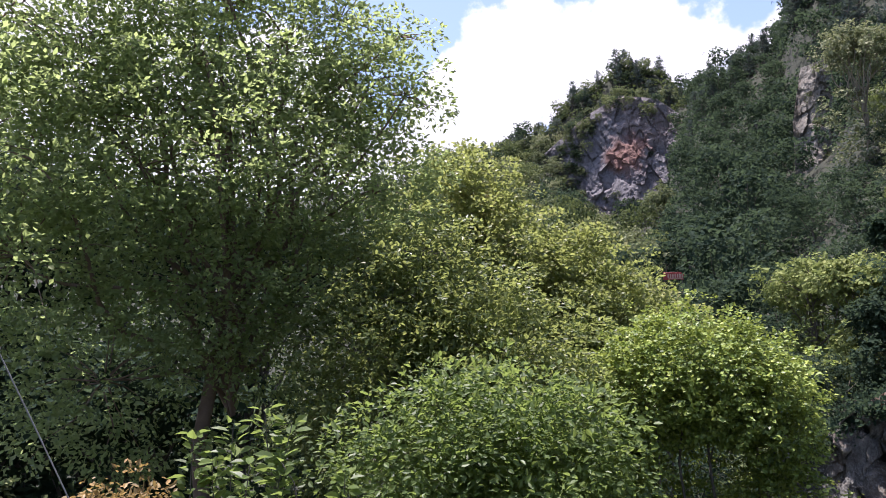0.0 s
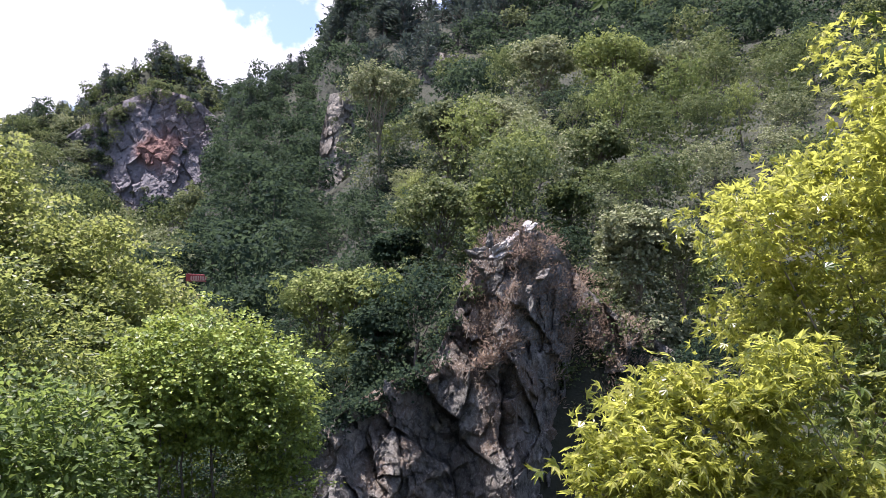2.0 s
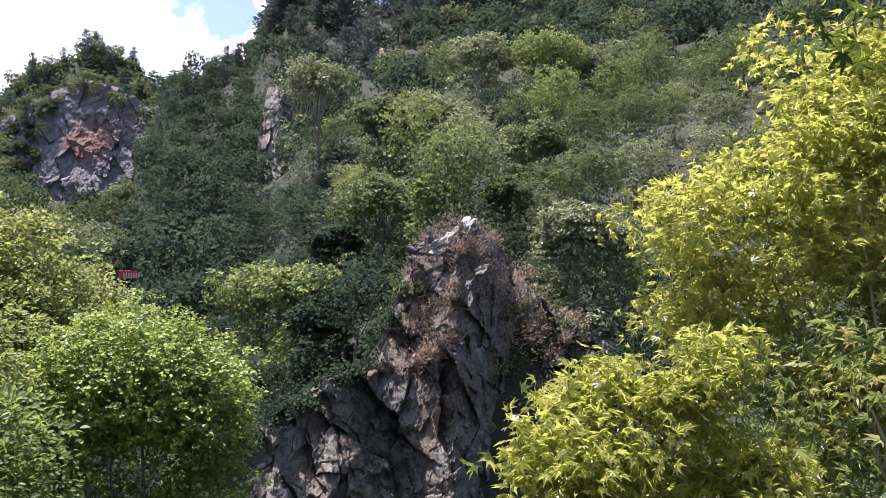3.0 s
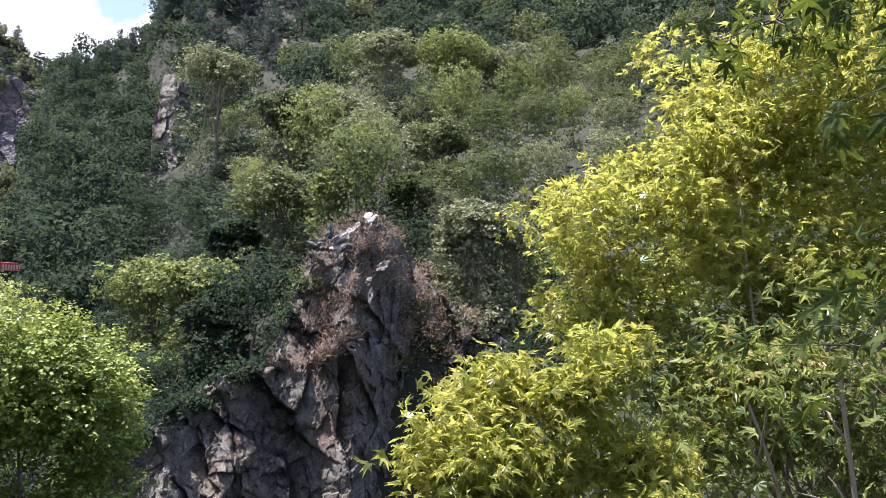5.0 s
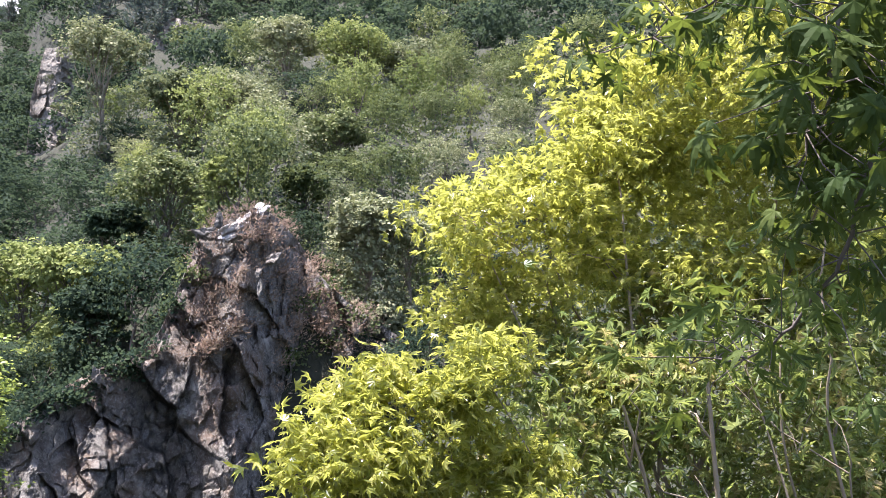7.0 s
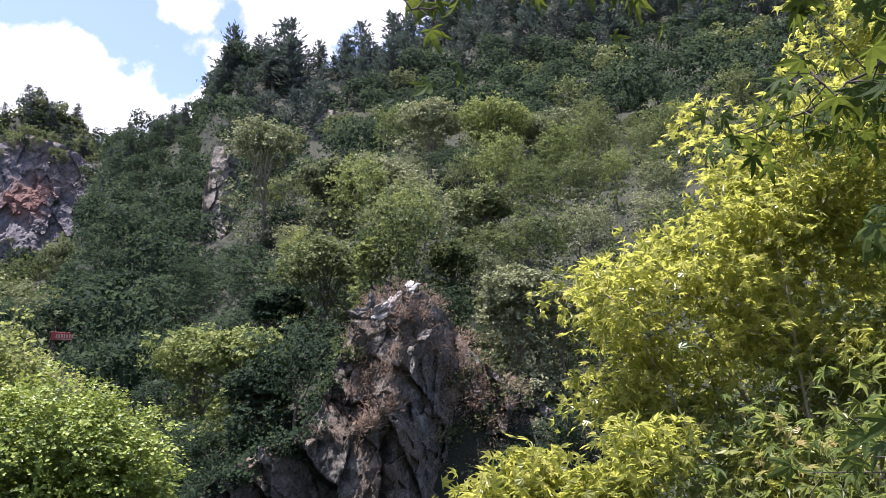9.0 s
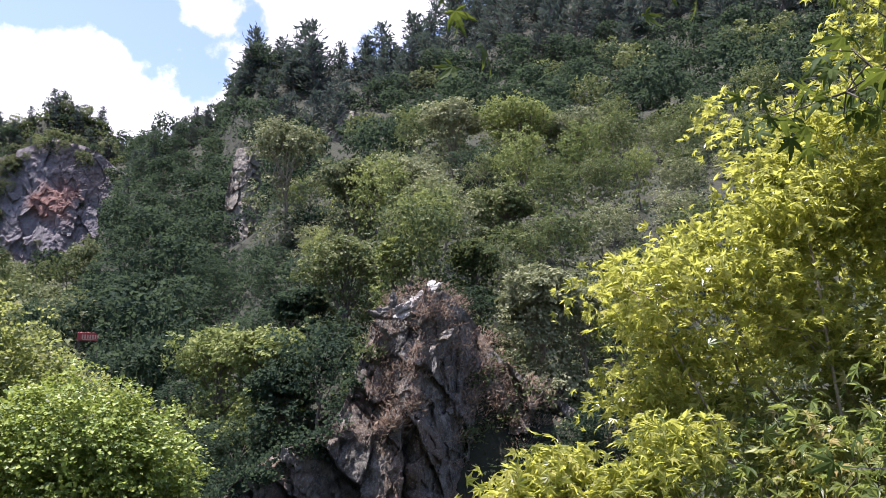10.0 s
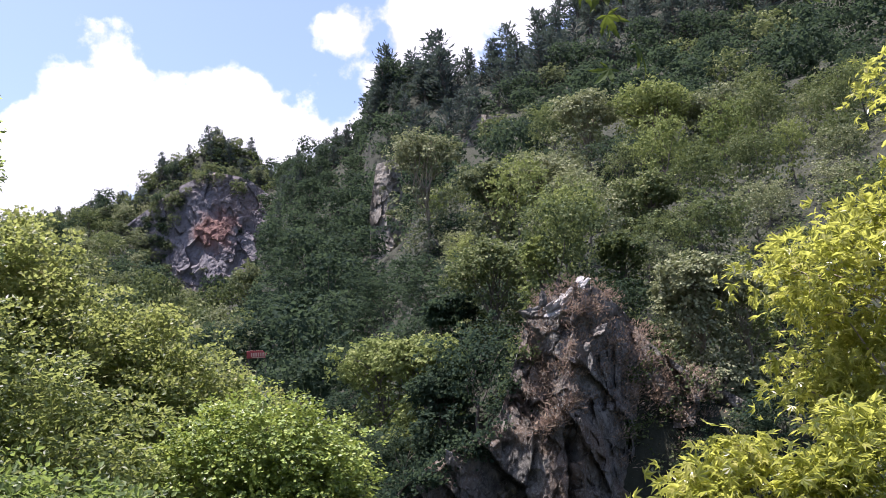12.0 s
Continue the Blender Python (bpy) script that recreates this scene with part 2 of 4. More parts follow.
DIAMOND = (np.array([(0, 0, 0), (-0.28, 0.45, 0.07), (0, 1, -0.03), (0.28, 0.45, 0.07)]), np.array([(0, 2, 1), (0, 3, 2)]))
SPRAY = (np.array([(0, 0, 0), (-0.42, 0.4, 0.1), (0, 1, -0.05), (0.42, 0.55, 0.1)]), np.array([(0, 2, 1), (0, 3, 2)]))
NEEDLE = (np.array([(0, 0, 0), (-0.13, 0.5, 0.03), (0, 1, 0.0), (0.13, 0.5, 0.03)]), np.array([(0, 2, 1), (0, 3, 2)]))


def oval_leaf():
    """A pointed oval blade, folded along its midrib: 6 triangles."""
    v = [(0, 0, 0), (0, 0.5, -0.03), (0, 1, -0.10)]
    for s in (-1, 1):
        v += [(s * 0.22, 0.25, 0.06), (s * 0.25, 0.6, 0.04)]
    return np.array(v), np.array([(0, 1, 3), (1, 4, 3), (1, 2, 4), (0, 5, 1), (1, 5, 6), (1, 6, 2)])


def palmate_leaf():
    """A five-lobed plane leaf: pointed lobes, widest past their middle, joined by a web, tips drooping."""
    v, f = [(0, 0, 0)], []
    for ang, ln in ((-88, 0.56), (-43, 0.86), (0, 1.0), (43, 0.86), (88, 0.56)):
        a = radians(ang)
        d, s = np.array((math.sin(a), math.cos(a), 0)), np.array((math.cos(a), -math.sin(a), 0))
        k = len(v)
        v += [tuple(d * ln * 0.52 - s * 0.108 * ln + (0, 0, 0.02)), tuple(d * ln + (0, 0, -0.22 * ln)), tuple(d * ln * 0.52 + s * 0.108 * ln + (0, 0, 0.02))]
        f += [(0, k + 1, k), (0, k + 2, k + 1)]
    for i in range(4):
        f.append((0, 4 + 3 * i, 3 + 3 * i))
    return np.array(v), np.array(f)


def broad_palmate_leaf():
    """A broad plane leaf seen close: five toothed lobes joined round a webbed middle, lobes drooping."""
    v, f = [(0, 0, 0)], []
    for ang, ln in ((-98, 0.5), (-47, 0.86), (0, 1.0), (47, 0.86), (98, 0.5)):
        a = radians(ang)
        d, s = np.array((math.sin(a), math.cos(a), 0)), np.array((math.cos(a), -math.sin(a), 0))
        k = len(v)
        for along, wide in ((0.34, 0.13), (0.56, 0.15), (0.62, 0.095), (0.80, 0.085)):
            for q in (-1, 0, 1):
                v.append(tuple(d * ln * along + s * ln * wide * q + (0, 0, -0.38 * (ln * along) ** 2 + (0.03 if q == 0 else 0))))
        v.append(tuple(d * ln + (0, 0, -0.42 * ln * ln)))
        f += [(0, k + 1, k), (0, k + 2, k + 1)]
        for i in range(3):
            p = k + 3 * i
            f += [(p, p + 1, p + 4), (p, p + 4, p + 3), (p + 1, p + 2, p + 5), (p + 1, p + 5, p + 4)]
        f += [(k + 9, k + 10, k + 12), (k + 10, k + 11, k + 12)]
    for i in range(4):
        f.append((0, 1 + 13 * (i + 1), 3 + 13 * i))
    return np.array(v), np.array(f)


OVAL, PALMATE, BROAD = oval_leaf(), palmate_leaf(), broad_palmate_leaf()


def unit(a):
    return a / np.maximum(np.linalg.norm(a, axis=-1, keepdims=True), 1e-9)


def leaves(rng, at, size, template, up=0.8, out=None, droop=0.3, face=1.3, scatter=0.7):
    """Blades at the given places: axis roughly level and drooping, faces mostly to the sky."""
    n = len(at)
    axis = rng.normal(size=(n, 3)) * (1, 1, 0.5) + (0, 0, -droop)
    if out is not None:
        axis = axis + out
    axis = unit(axis)
    nor = rng.normal(size=(n, 3)) * scatter + (0, 0, up * 1.2)
    if out is not None:
        nor = nor + out * face
    nor = unit(nor - axis * (nor * axis).sum(1, keepdims=True))
    side = np.cross(axis, nor)
    tv, tf = template
    s = (size * rng.uniform(0.65, 1.3, n))[:, None, None]
    v = at[:, None] + s * (tv[None, :, 0:1] * side[:, None] + tv[None, :, 1:2] * axis[:, None] + tv[None, :, 2:3] * nor[:, None])
    f = tf[None] + (np.arange(n) * len(tv))[:, None, None]
    return v.reshape(-1, 3), f.reshape(-1, 3)


def tube(path, radii, sides=6):
    path = np.asarray(path, float)
    v, f = [], []
    for i, p in enumerate(path):
        d = unit(path[min(i + 1, len(path) - 1)] - path[max(i - 1, 0)])
        a = unit(np.cross(d, (0.31, 0.93, 0.12)))
        b = np.cross(d, a)
        for k in range(sides):
            t = 2 * math.pi * k / sides
            v.append(p + radii[i] * (math.cos(t) * a + math.sin(t) * b))
        if i:
            o = (i - 1) * sides
            for k in range(sides):
                q = (k + 1) % sides
                f += [(o + k, o + q, o + sides + q), (o + k, o + sides + q, o + sides + k)]
    return np.array(v), np.array(f)


def join(pieces):
    vs, fs, n = [], [], 0
    for v, f in pieces:
        vs.append(v)
        fs.append(f + n)
        n += len(v)
    return np.concatenate(vs), np.concatenate(fs)


def limb(rng, a, b, r0, r1, steps=5, sides=6, wob=0.06):
    a, b = np.asarray(a, float), np.asarray(b, float)
    t = np.linspace(0, 1, steps + 1)[:, None]
    p = a + (b - a) * t
    for k in (1, 2, 3):
        p = p + rng.normal(size=3) * np.linalg.norm(b - a) * wob / k * np.sin(k * np.pi * t)
    p[:, 2] += (np.sin(np.pi * t[:, 0]) * 0.06 * np.linalg.norm(b - a))
    return tube(p, np.linspace(r0, r1, steps + 1), sides)


def crown_points(rng, lobes, clusters, per, spread, shell=0.5, domed=True):
    """Leaf places over the lobes (centre, radii), in domed clumps or loose sprays that sit towards the outside.
    Returns places, outward ways, clump centres."""
    at, out, cs = [], [], []
    vol = np.array([np.prod(r) ** 0.667 for _, r in lobes])
    for (c, r), k in zip(lobes, rng.multinomial(clusters, vol / vol.sum())):
        d = unit(rng.normal(size=(k, 3)))
        q = c + d * r * (shell + (1 - shell) * rng.random((k, 1)) ** 0.6) * (1 + 0.18 * rng.normal(size=(k, 1)))
        n = np.maximum(rng.poisson(per, k), 2)
        idx = np.repeat(np.arange(k), n)
        if domed:
            way = rng.normal(size=(len(idx), 3)) + d[idx] * 0.7 + (0, 0, 0.5)
            way = unit(way)
            reach = (spread * 1.9 * rng.uniform(0.55, 1.35, k))[idx][:, None] * rng.uniform(0.6, 1.08, (len(idx), 1))
            at.append(q[idx] + way * reach * (1, 1, 0.72))
            out.append(way * 1.0 + d[idx] * 0.25)
        else:
            at.append(q[idx] + rng.normal(size=(len(idx), 3)) * spread * (1, 1, 0.55))
            out.append(d[idx] * 0.8)
        cs.append(q)
    return np.concatenate(at), np.concatenate(out), cs


def make_tree(name, base, lobes, clusters, per, size, template, leaf, bark, seed, trunk_r=0.15, spread=0.25, twigs=6,
              label="", category="tree", group="", fork=0.55, up=0.7, shell=0.5, face=1.0, limbs=99, domed=True, scatter=0.7):
    """A tree: trunk with limbs to each lobe of the crown and twigs, and a crown of single leaves."""
    rng = np.random.default_rng(seed)
    base = np.asarray(base, float)
    lobes = [(np.asarray(c, float), np.ones(3) * np.asarray(r, float)) for c, r in lobes]
    mean = np.mean([c for c, _ in lobes], axis=0)
    root = new(name)
    root.location = base
    top = base + (mean - base) * fork
    pieces = []
    pieces.append(limb(rng, base - (0, 0, 0.3), top, trunk_r, trunk_r * 0.6, 7, 8, 0.03))
    at, out, cs = crown_points(rng, lobes, clusters, per, spread, shell, domed)
    chosen = set(rng.permutation(len(lobes))[:limbs])
    for k, ((c, r), q) in enumerate(zip(lobes, cs)):
        if k not in chosen:
            continue
        pieces.append(limb(rng, top + (base - top) * rng.uniform(0, 0.35), c, trunk_r * 0.36, trunk_r * 0.1, 9, 6, 0.07))
        for s in rng.permutation(len(q))[:twigs if twigs > 1 else 0]:
            pieces.append(limb(rng, c + (q[s] - c) * 0.1, q[s], trunk_r * 0.10, trunk_r * 0.02, 3, 4))
    v, f = join(pieces)
    part("trunk", to_mesh("trunk", v - base, f, bark, True), root)
    v, f = leaves(rng, at, np.full(len(at), size), template, up, out, 0.3, face, scatter)
    part("crown", to_mesh("crown", v - base, f, leaf), root)
    return tagged(root, label, category, group)


def blobs(rng, centre, size, n, r):
    """Lobes of a rounded, uneven crown."""
    d = unit(rng.normal(size=(n, 3)))
    d[:, 2] = np.abs(d[:, 2]) * 0.9 - 0.25
    c = np.asarray(centre) + d * size * rng.uniform(0.45, 0.8, (n, 1))
    return [(c[i], r * rng.uniform(0.7, 1.25) * np.array((1, 1, 0.8))) for i in range(n)]


# ---- ground ----
R_KNOTS = np.array([0, 3, 8, 14, 22, 30, 36, 45, 70, 110, 140, 160, 190, 230, 265, 300, 400, 900, 3000], float)
# height of the ground as an angle seen from the terrace, per azimuth, along R_KNOTS from 14 m on
SLOPES = {
    -180: (-20, -10, -5, -2, 2, 6, 8, 9, 10, 10, 10, 10, 10, 7, 4, 1.5),
    -70: (-25, -20, -16, -13, -10, -5, 0, 2, 3, 4, 5, 6, 7, 6, 4, 1.5),
    -30: (-27, -22, -18, -15, -12, -6, -2, 0, 1, 3, 5, 7, 8, 7, 4, 1.5),
    -18: (-28, -22, -18, -15, -12, -6, -2, 0, 1.5, 4, 6, 8.3, 9.4, 8, 4, 1.5),
    -12: (-30, -24, -18, -15, -12, -6, -2, 0.5, 2, 5, 7, 9.5, 11.2, 9, 4, 1.5),
    -8: (-32, -25, -18, -15, -12, -6, -1, 2, 3, 5, 7, 9.5, 12.6, 11, 4, 1.5),
    -5: (-33, -25, -18, -15, -12, -5, 0, 2, 3, 4, 5, 6, 15.3, 13, 5, 2),
    -2: (-34, -25, -18, -15, -11, -4, 1, 2.5, 3.5, 4.5, 5, 6, 16.9, 15, 5, 2),
    0: (-34, -25, -18, -15, -11, -4, 1, 3.5, 4.5, 5.5, 6, 6.5, 16.4, 14.5, 5, 2),
    1.7: (-34, -25, -18, -14, -10, -3, 2, 5, 7, 9.5, 12, 13, 14.8, 14, 5, 2),
    3.5: (-34, -25, -18, -14, -10, -3, 2.5, 6, 8, 11.4, 15.1, 15.2, 14.8, 13, 5, 2),
    8: (-34, -30, -24, -13, -8, -1, 5, 8, 9.5, 13.6, 17.0, 16.8, 16, 14, 5, 2),
    9.2: (-34, -30, -24, -12, -7.5, 0, 6.5, 9, 11, 18.2, 19.6, 19, 17, 14, 5, 2),
    10.6: (-34, -30, -24, -11.5, -7, 1.5, 8, 10, 14.5, 20.0, 21.0, 20.2, 18, 14, 5, 2),
    12.5: (-34, -30, -24, -11, -6, 3, 12, 13.8, 15.5, 20.6, 21.6, 21, 18.5, 14, 5, 2),
    16: (-34, -30, -24, -7, -2, 6, 11.5, 14.5, 17, 21.0, 21.6, 21, 19, 14, 5, 2),
    19: (-34, -30, -24, -4, 2, 9, 14, 16.5, 18.5, 21.4, 21.9, 21, 20, 14, 5, 2),
    23.5: (-34, -30, -24, 2.5, 6.5, 11, 16, 18, 20, 23.6, 24, 23, 21, 14, 5, 2),
    26: (-34, -30, -24, -1, 5, 11, 16.5, 19, 20.5, 25.5, 26, 24, 22, 14, 5, 2),
    30: (-33, -30, -24, -4, 2, 11, 17, 19.5, 21.5, 26, 27, 25, 22, 14, 5, 2),
    38: (-30, -23, -13, -5, 2, 11, 17, 20, 22, 27, 28, 26, 22, 14, 5, 2),
    46: (-22, -18, -12, -4, 3, 12, 18, 21, 23, 27, 28, 26, 22, 14, 5, 2),
    60: (-17, -14, -9, -3, 3, 12, 18, 21, 23, 27, 28, 26, 22, 14, 5, 2),
    75: (-16, -12, -8, -3, 3, 12, 18, 21, 23, 26, 27, 26, 22, 14, 5, 2),
    110: (-16, -9, -5, -2, 3, 9, 12, 14, 15, 16, 16, 15, 13, 9, 5, 2),
    180: (-20, -10, -5, -2, 2, 6, 8, 9, 10, 10, 10, 10, 10, 7, 4, 1.5),
}
AZ_KNOTS = np.array(sorted(SLOPES), float)
EL_TABLE = np.array([SLOPES[a] for a in sorted(SLOPES)], float)


def ground_z(az, r):
    """Height of the ground at an azimuth (degrees) and a distance (arrays)."""
    az, r = np.asarray(az, float), np.asarray(r, float)
    j = np.clip(np.searchsorted(AZ_KNOTS, az) - 1, 0, len(AZ_KNOTS) - 2)
    s = (az - AZ_KNOTS[j]) / (AZ_KNOTS[j + 1] - AZ_KNOTS[j])
    s = s * s * (3 - 2 * s)
    rk = R_KNOTS[3:]
    i = np.clip(np.searchsorted(rk, r) - 1, 0, len(rk) - 2)
    q = np.clip((r - rk[i]) / (rk[i + 1] - rk[i]), 0, 1)
    el = (EL_TABLE[j, i] * (1 - q) + EL_TABLE[j, i + 1] * q) * (1 - s) + (EL_TABLE[j + 1, i] * (1 - q) + EL_TABLE[j + 1, i + 1] * q) * s
    z = r * np.tan(np.radians(el))
    z14 = 14 * np.tan(np.radians(EL_TABLE[j, 0] * (1 - s) + EL_TABLE[j + 1, 0] * s))
    near = np.interp(r, (0, 2.2, 14), (0, 0, 1)) ** 0.8
    z = np.where(r < 14, -1.65 + (z14 + 1.65) * near, z)
    return z + EYE_Z


def on_ground(az, r, lift=0.0):
    a = radians(az)
    return np.array((r * math.sin(a), r * math.cos(a), float(ground_z(az, r)) + lift))


def make_ground():
    az = np.concatenate([np.arange(-180, -60, 3.0), np.arange(-60, 80, 0.5), np.arange(80, 180.1, 4.0)])
    r = np.concatenate([np.linspace(0.05, 14, 18), np.geomspace(15, 420, 130), np.geomspace(450, 3500, 14)])
    A, R = np.meshgrid(az, r)
    Z = ground_z(A, R)
    X, Y = R * np.sin(np.radians(A)), R * np.cos(np.radians(A))
    rough = np.array([noise.fractal(Vector((x * 0.09, y * 0.09, 3.0)), 1.0, 2.0, 4) for x, y in zip(X.ravel(), Y.ravel())]).reshape(X.shape)
    Z = Z + rough * np.clip((R - 3) / 40, 0, 1) * 1.1
    v = np.stack([X, Y, Z], -1).reshape(-1, 3)
    n, m = len(az), len(r)
    i, j = np.meshgrid(np.arange(n - 1), np.arange(m - 1))
    a = (j * n + i).ravel()
    f = np.concatenate([np.stack([a, a + 1, a + n + 1], 1), np.stack([a, a + n + 1, a + n], 1)])
    f = f[:, ::-1]
    ob = new("ground", to_mesh("ground", v, f, SOIL, True))
    tagged(ob, "brown and mossy forest soil of the gorge slopes", "ground", kind="structure")


make_ground()


def cell_blocks(rng, u, w, cell, stretch=1.4):
    """Blocky relief over a face: every point takes the tilt and the height of its nearest block; joints lie deep."""
    n0, n1 = int((u.max() - u.min()) / cell) + 3, int((w.max() - w.min()) / (cell * stretch)) + 3
    gu, gw = np.meshgrid(np.arange(n0), np.arange(n1))
    su = u.min() - cell + (gu + rng.uniform(0, 1, gu.shape)) * cell
    sw = w.min() - cell + (gw + rng.uniform(0, 1, gw.shape)) * cell * stretch
    su, sw = su.ravel(), sw.ravel()
    h, tu, tw = rng.normal(size=len(su)), rng.normal(size=len(su)), rng.normal(size=len(su))
    out, gap = np.empty(u.size), np.empty(u.size)
    uf, wf = u.ravel(), w.ravel()
    for k in range(0, u.size, 4000):
        d = (uf[k:k + 4000, None] - su) ** 2 + ((wf[k:k + 4000, None] - sw) / stretch) ** 2
        a = np.argpartition(d, 1, axis=1)[:, :2]
        d2 = np.take_along_axis(d, a, 1)
        swap = d2[:, 0] > d2[:, 1]
        first = np.where(swap, a[:, 1], a[:, 0])
        e = np.sqrt(d2)
        gap[k:k + 4000] = np.abs(e[:, 0] - e[:, 1]) / cell
        out[k:k + 4000] = h[first] * 0.45 + tu[first] * (uf[k:k + 4000] - su[first]) / cell * 0.85 + tw[first] * (wf[k:k + 4000] - sw[first]) / cell * 0.5
    return (out - 0.12 * np.exp(-gap * 16)).reshape(u.shape)


def make_cliff(name, az0, az1, tops, floor_el, dist, lean, cell, depth, mat, seed, label, nu=180, nv=150, ribs=()):
    """A rock face round the terrace: its top by azimuth, its distance, backward lean, and block size."""
    rng = np.random.default_rng(seed)
    az = np.linspace(az0, az1, nu)
    top = np.interp(az, [t[0] for t in tops], [t[1] for t in tops])
    A = np.tile(az, (nv, 1))
    s = np.linspace(0, 1, nv)[:, None]
    EL = floor_el + (top[None] - floor_el) * np.minimum(s / 0.9, 1)
    D = np.interp(A, [t[0] for t in dist], [t[1] for t in dist])
    U, W = np.radians(A) * D, D * np.tan(np.radians(EL))
    warp = [np.array([noise.fractal(Vector((x, y, seed + k * 9.7)), 1.0, 2.0, 4) for x, y in zip(U.ravel() / cell, W.ravel() / cell)]).reshape(U.shape) * cell * 0.16
            for k in (1, 2)]
    U2, W2 = U + warp[0] + W * 0.2, W + warp[1] - U * 0.12
    mask = np.clip(np.array([noise.noise(Vector((x, y, seed + 40.0))) for x, y in zip(U.ravel() / cell / 2.5, W.ravel() / cell / 2.5)]).reshape(U.shape) * 1.6 + 0.5, 0, 1)
    big = (cell_blocks(rng, U2, W2, cell * 1.25, 1.8) * depth * (0.5 + 0.8 * mask) + cell_blocks(rng, U2 + 50, W2, cell * 0.52, 1.5) * depth * 0.42 * (1.3 - mask)
           + cell_blocks(rng, U2 - 30, W2, cell * 0.21, 1.3) * depth * 0.17)
    for a, wide, amount in ribs:
        D = D - amount * np.exp(-((A - a) / wide) ** 2)
    fine = np.array([noise.fractal(Vector((x, y, seed)), 0.9, 2.1, 5) for x, y in zip(U.ravel() / cell, W.ravel() / cell)]).reshape(U.shape)
    back = np.clip((s - 0.9) / 0.1, 0, 1)
    D = D + lean * (W - W.min()) - big - fine * depth * 0.45 + back * cell * 4
    Z = D * np.tan(np.radians(EL)) - back * cell * 0.6
    X, Y = D * np.sin(np.radians(A)), D * np.cos(np.radians(A))
    v = np.stack([X, Y, Z + EYE_Z], -1).reshape(-1, 3)
    i, j = np.meshgrid(np.arange(nu - 1), np.arange(nv - 1))
    a = (j * nu + i).ravel()
    f = np.concatenate([np.stack([a, a + 1, a + nu + 1], 1), np.stack([a, a + nu + 1, a + nu], 1)])
    FACES[name] = np.stack([X, Y, Z + EYE_Z, A, EL], -1)
    ob = new(name, to_mesh(name, v, f, mat))
    return tagged(ob, label, "cliff", kind="structure")


FACES = {}


make_cliff("cliff_1", 6, 35, [(6, -9.5), (9, -8), (12, -5.6), (14, -4.4), (16.5, -3.4), (17.6, -1.8), (18.6, 1.2), (19.8, 4.6), (20.9, 5.6), (22.3, 6.4), (23.6, 7.0), (25.1, 6.1), (26.5, 4.6), (28.0, 2.4), (30, 0.6), (35, -2.5)],
           -22, [(6, 29), (12, 30), (17, 31), (21, 31.5), (23, 31), (27, 33.5), (35, 35)], 0.2, 1.7, 0.75, ROCK, 4,
           "dark grey fractured limestone cliff with brown stains", 400, 290, ribs=((22.8, 2.6, 2.0), (15, 1.6, 0.8), (10.5, 1.2, 0.8)))
make_cliff("cliff_2", 8.7, 14.5, [(8.7, 12.5), (9.3, 15.8), (11, 16.2), (12.5, 15.6), (14.5, 14.5)], 8.5, [(9, 142), (10, 138), (12, 138), (14.5, 146)], 0.10, 3.0, 0.85, ROCK_PALE, 8,
           "pale limestone cliff pillar above the forest", 110, 110)
make_cliff("cliff_3", -9.0, 3.6, [(-9, 10.6), (-7, 12.2), (-5, 13.9), (-2.5, 15.2), (0, 14.8), (1.6, 13.6), (3.6, 13.6)], 4.0, [(-9, 270), (-5, 260), (-2, 256), (1, 258), (3.6, 240)], 0.32, 3.4, 1.1, ROCK_RED, 11,
           "grey far cliff with a rust-red stain", 190, 150)
make_cliff("cliff_4", 15.5, 19.5, [(15.5, 17.6), (17, 19.0), (18.5, 18.8), (19.5, 18)], 15, [(15.5, 158), (17.5, 154), (19.5, 158)], 0.1, 3.0, 1.2, ROCK_PALE, 15,
           "grey limestone outcrop below the pines", 60, 50)


def make_far_mountain():
    az = np.linspace(-2, 14, 50)
    top = 15.6 + 1.6 * np.exp(-((az - 5.6) / 2.2) ** 2)
    rng = np.random.default_rng(3)
    rows = []
    for k in range(12):
        s = k / 11
        d = 1500 + 500 * s + rng.normal(size=50) * 5 * (s > 0)
        el = 4 + (top - 4) * s + rng.normal(size=50) * 0.03
        rows.append(np.stack([d * np.sin(np.radians(az)), d * np.cos(np.radians(az)), d * np.tan(np.radians(el)) + EYE_Z], -1))
    v = np.concatenate(rows)
    i, j = np.meshgrid(np.arange(49), np.arange(11))
    a = (j * 50 + i).ravel()
    f = np.concatenate([np.stack([a, a + 1, a + 51], 1), np.stack([a, a + 51, a + 50], 1)])
    tagged(new("backdrop", to_mesh("backdrop", v, f, ROCK_HAZE, True)), "far mountain crest with haze tinted into its blue-green", "mountain", kind="structure")


make_far_mountain()


# ---- hillside woods ----
def proto(name, seed, height, width, n_lobes, clusters, per, size, leaf, bark, label, template=DIAMOND, spread=0.3, group="", low=0.27):
    rng = np.random.default_rng(seed)
    lobes = blobs(rng, (0, 0, height * 0.6), np.array((width * 0.5, width * 0.5, height * 0.42)), n_lobes, width * 0.165)
    lobes.append((np.array((0, 0, height * 0.55)), np.array((width * 0.33, width * 0.33, height * 0.33))))
    lobes.append((np.array((width * 0.06, -width * 0.12, height * low)), np.array((width * 0.36, width * 0.36, height * 0.26))))
    return make_tree(name, (0, 0, 0), lobes, clusters, per, size, template, leaf, bark, seed, height * 0.018, spread, 1, label, "tree", group, 0.5, 0.35, 0.84,
                     face=1.7, limbs=4, domed=False, scatter=0.42)


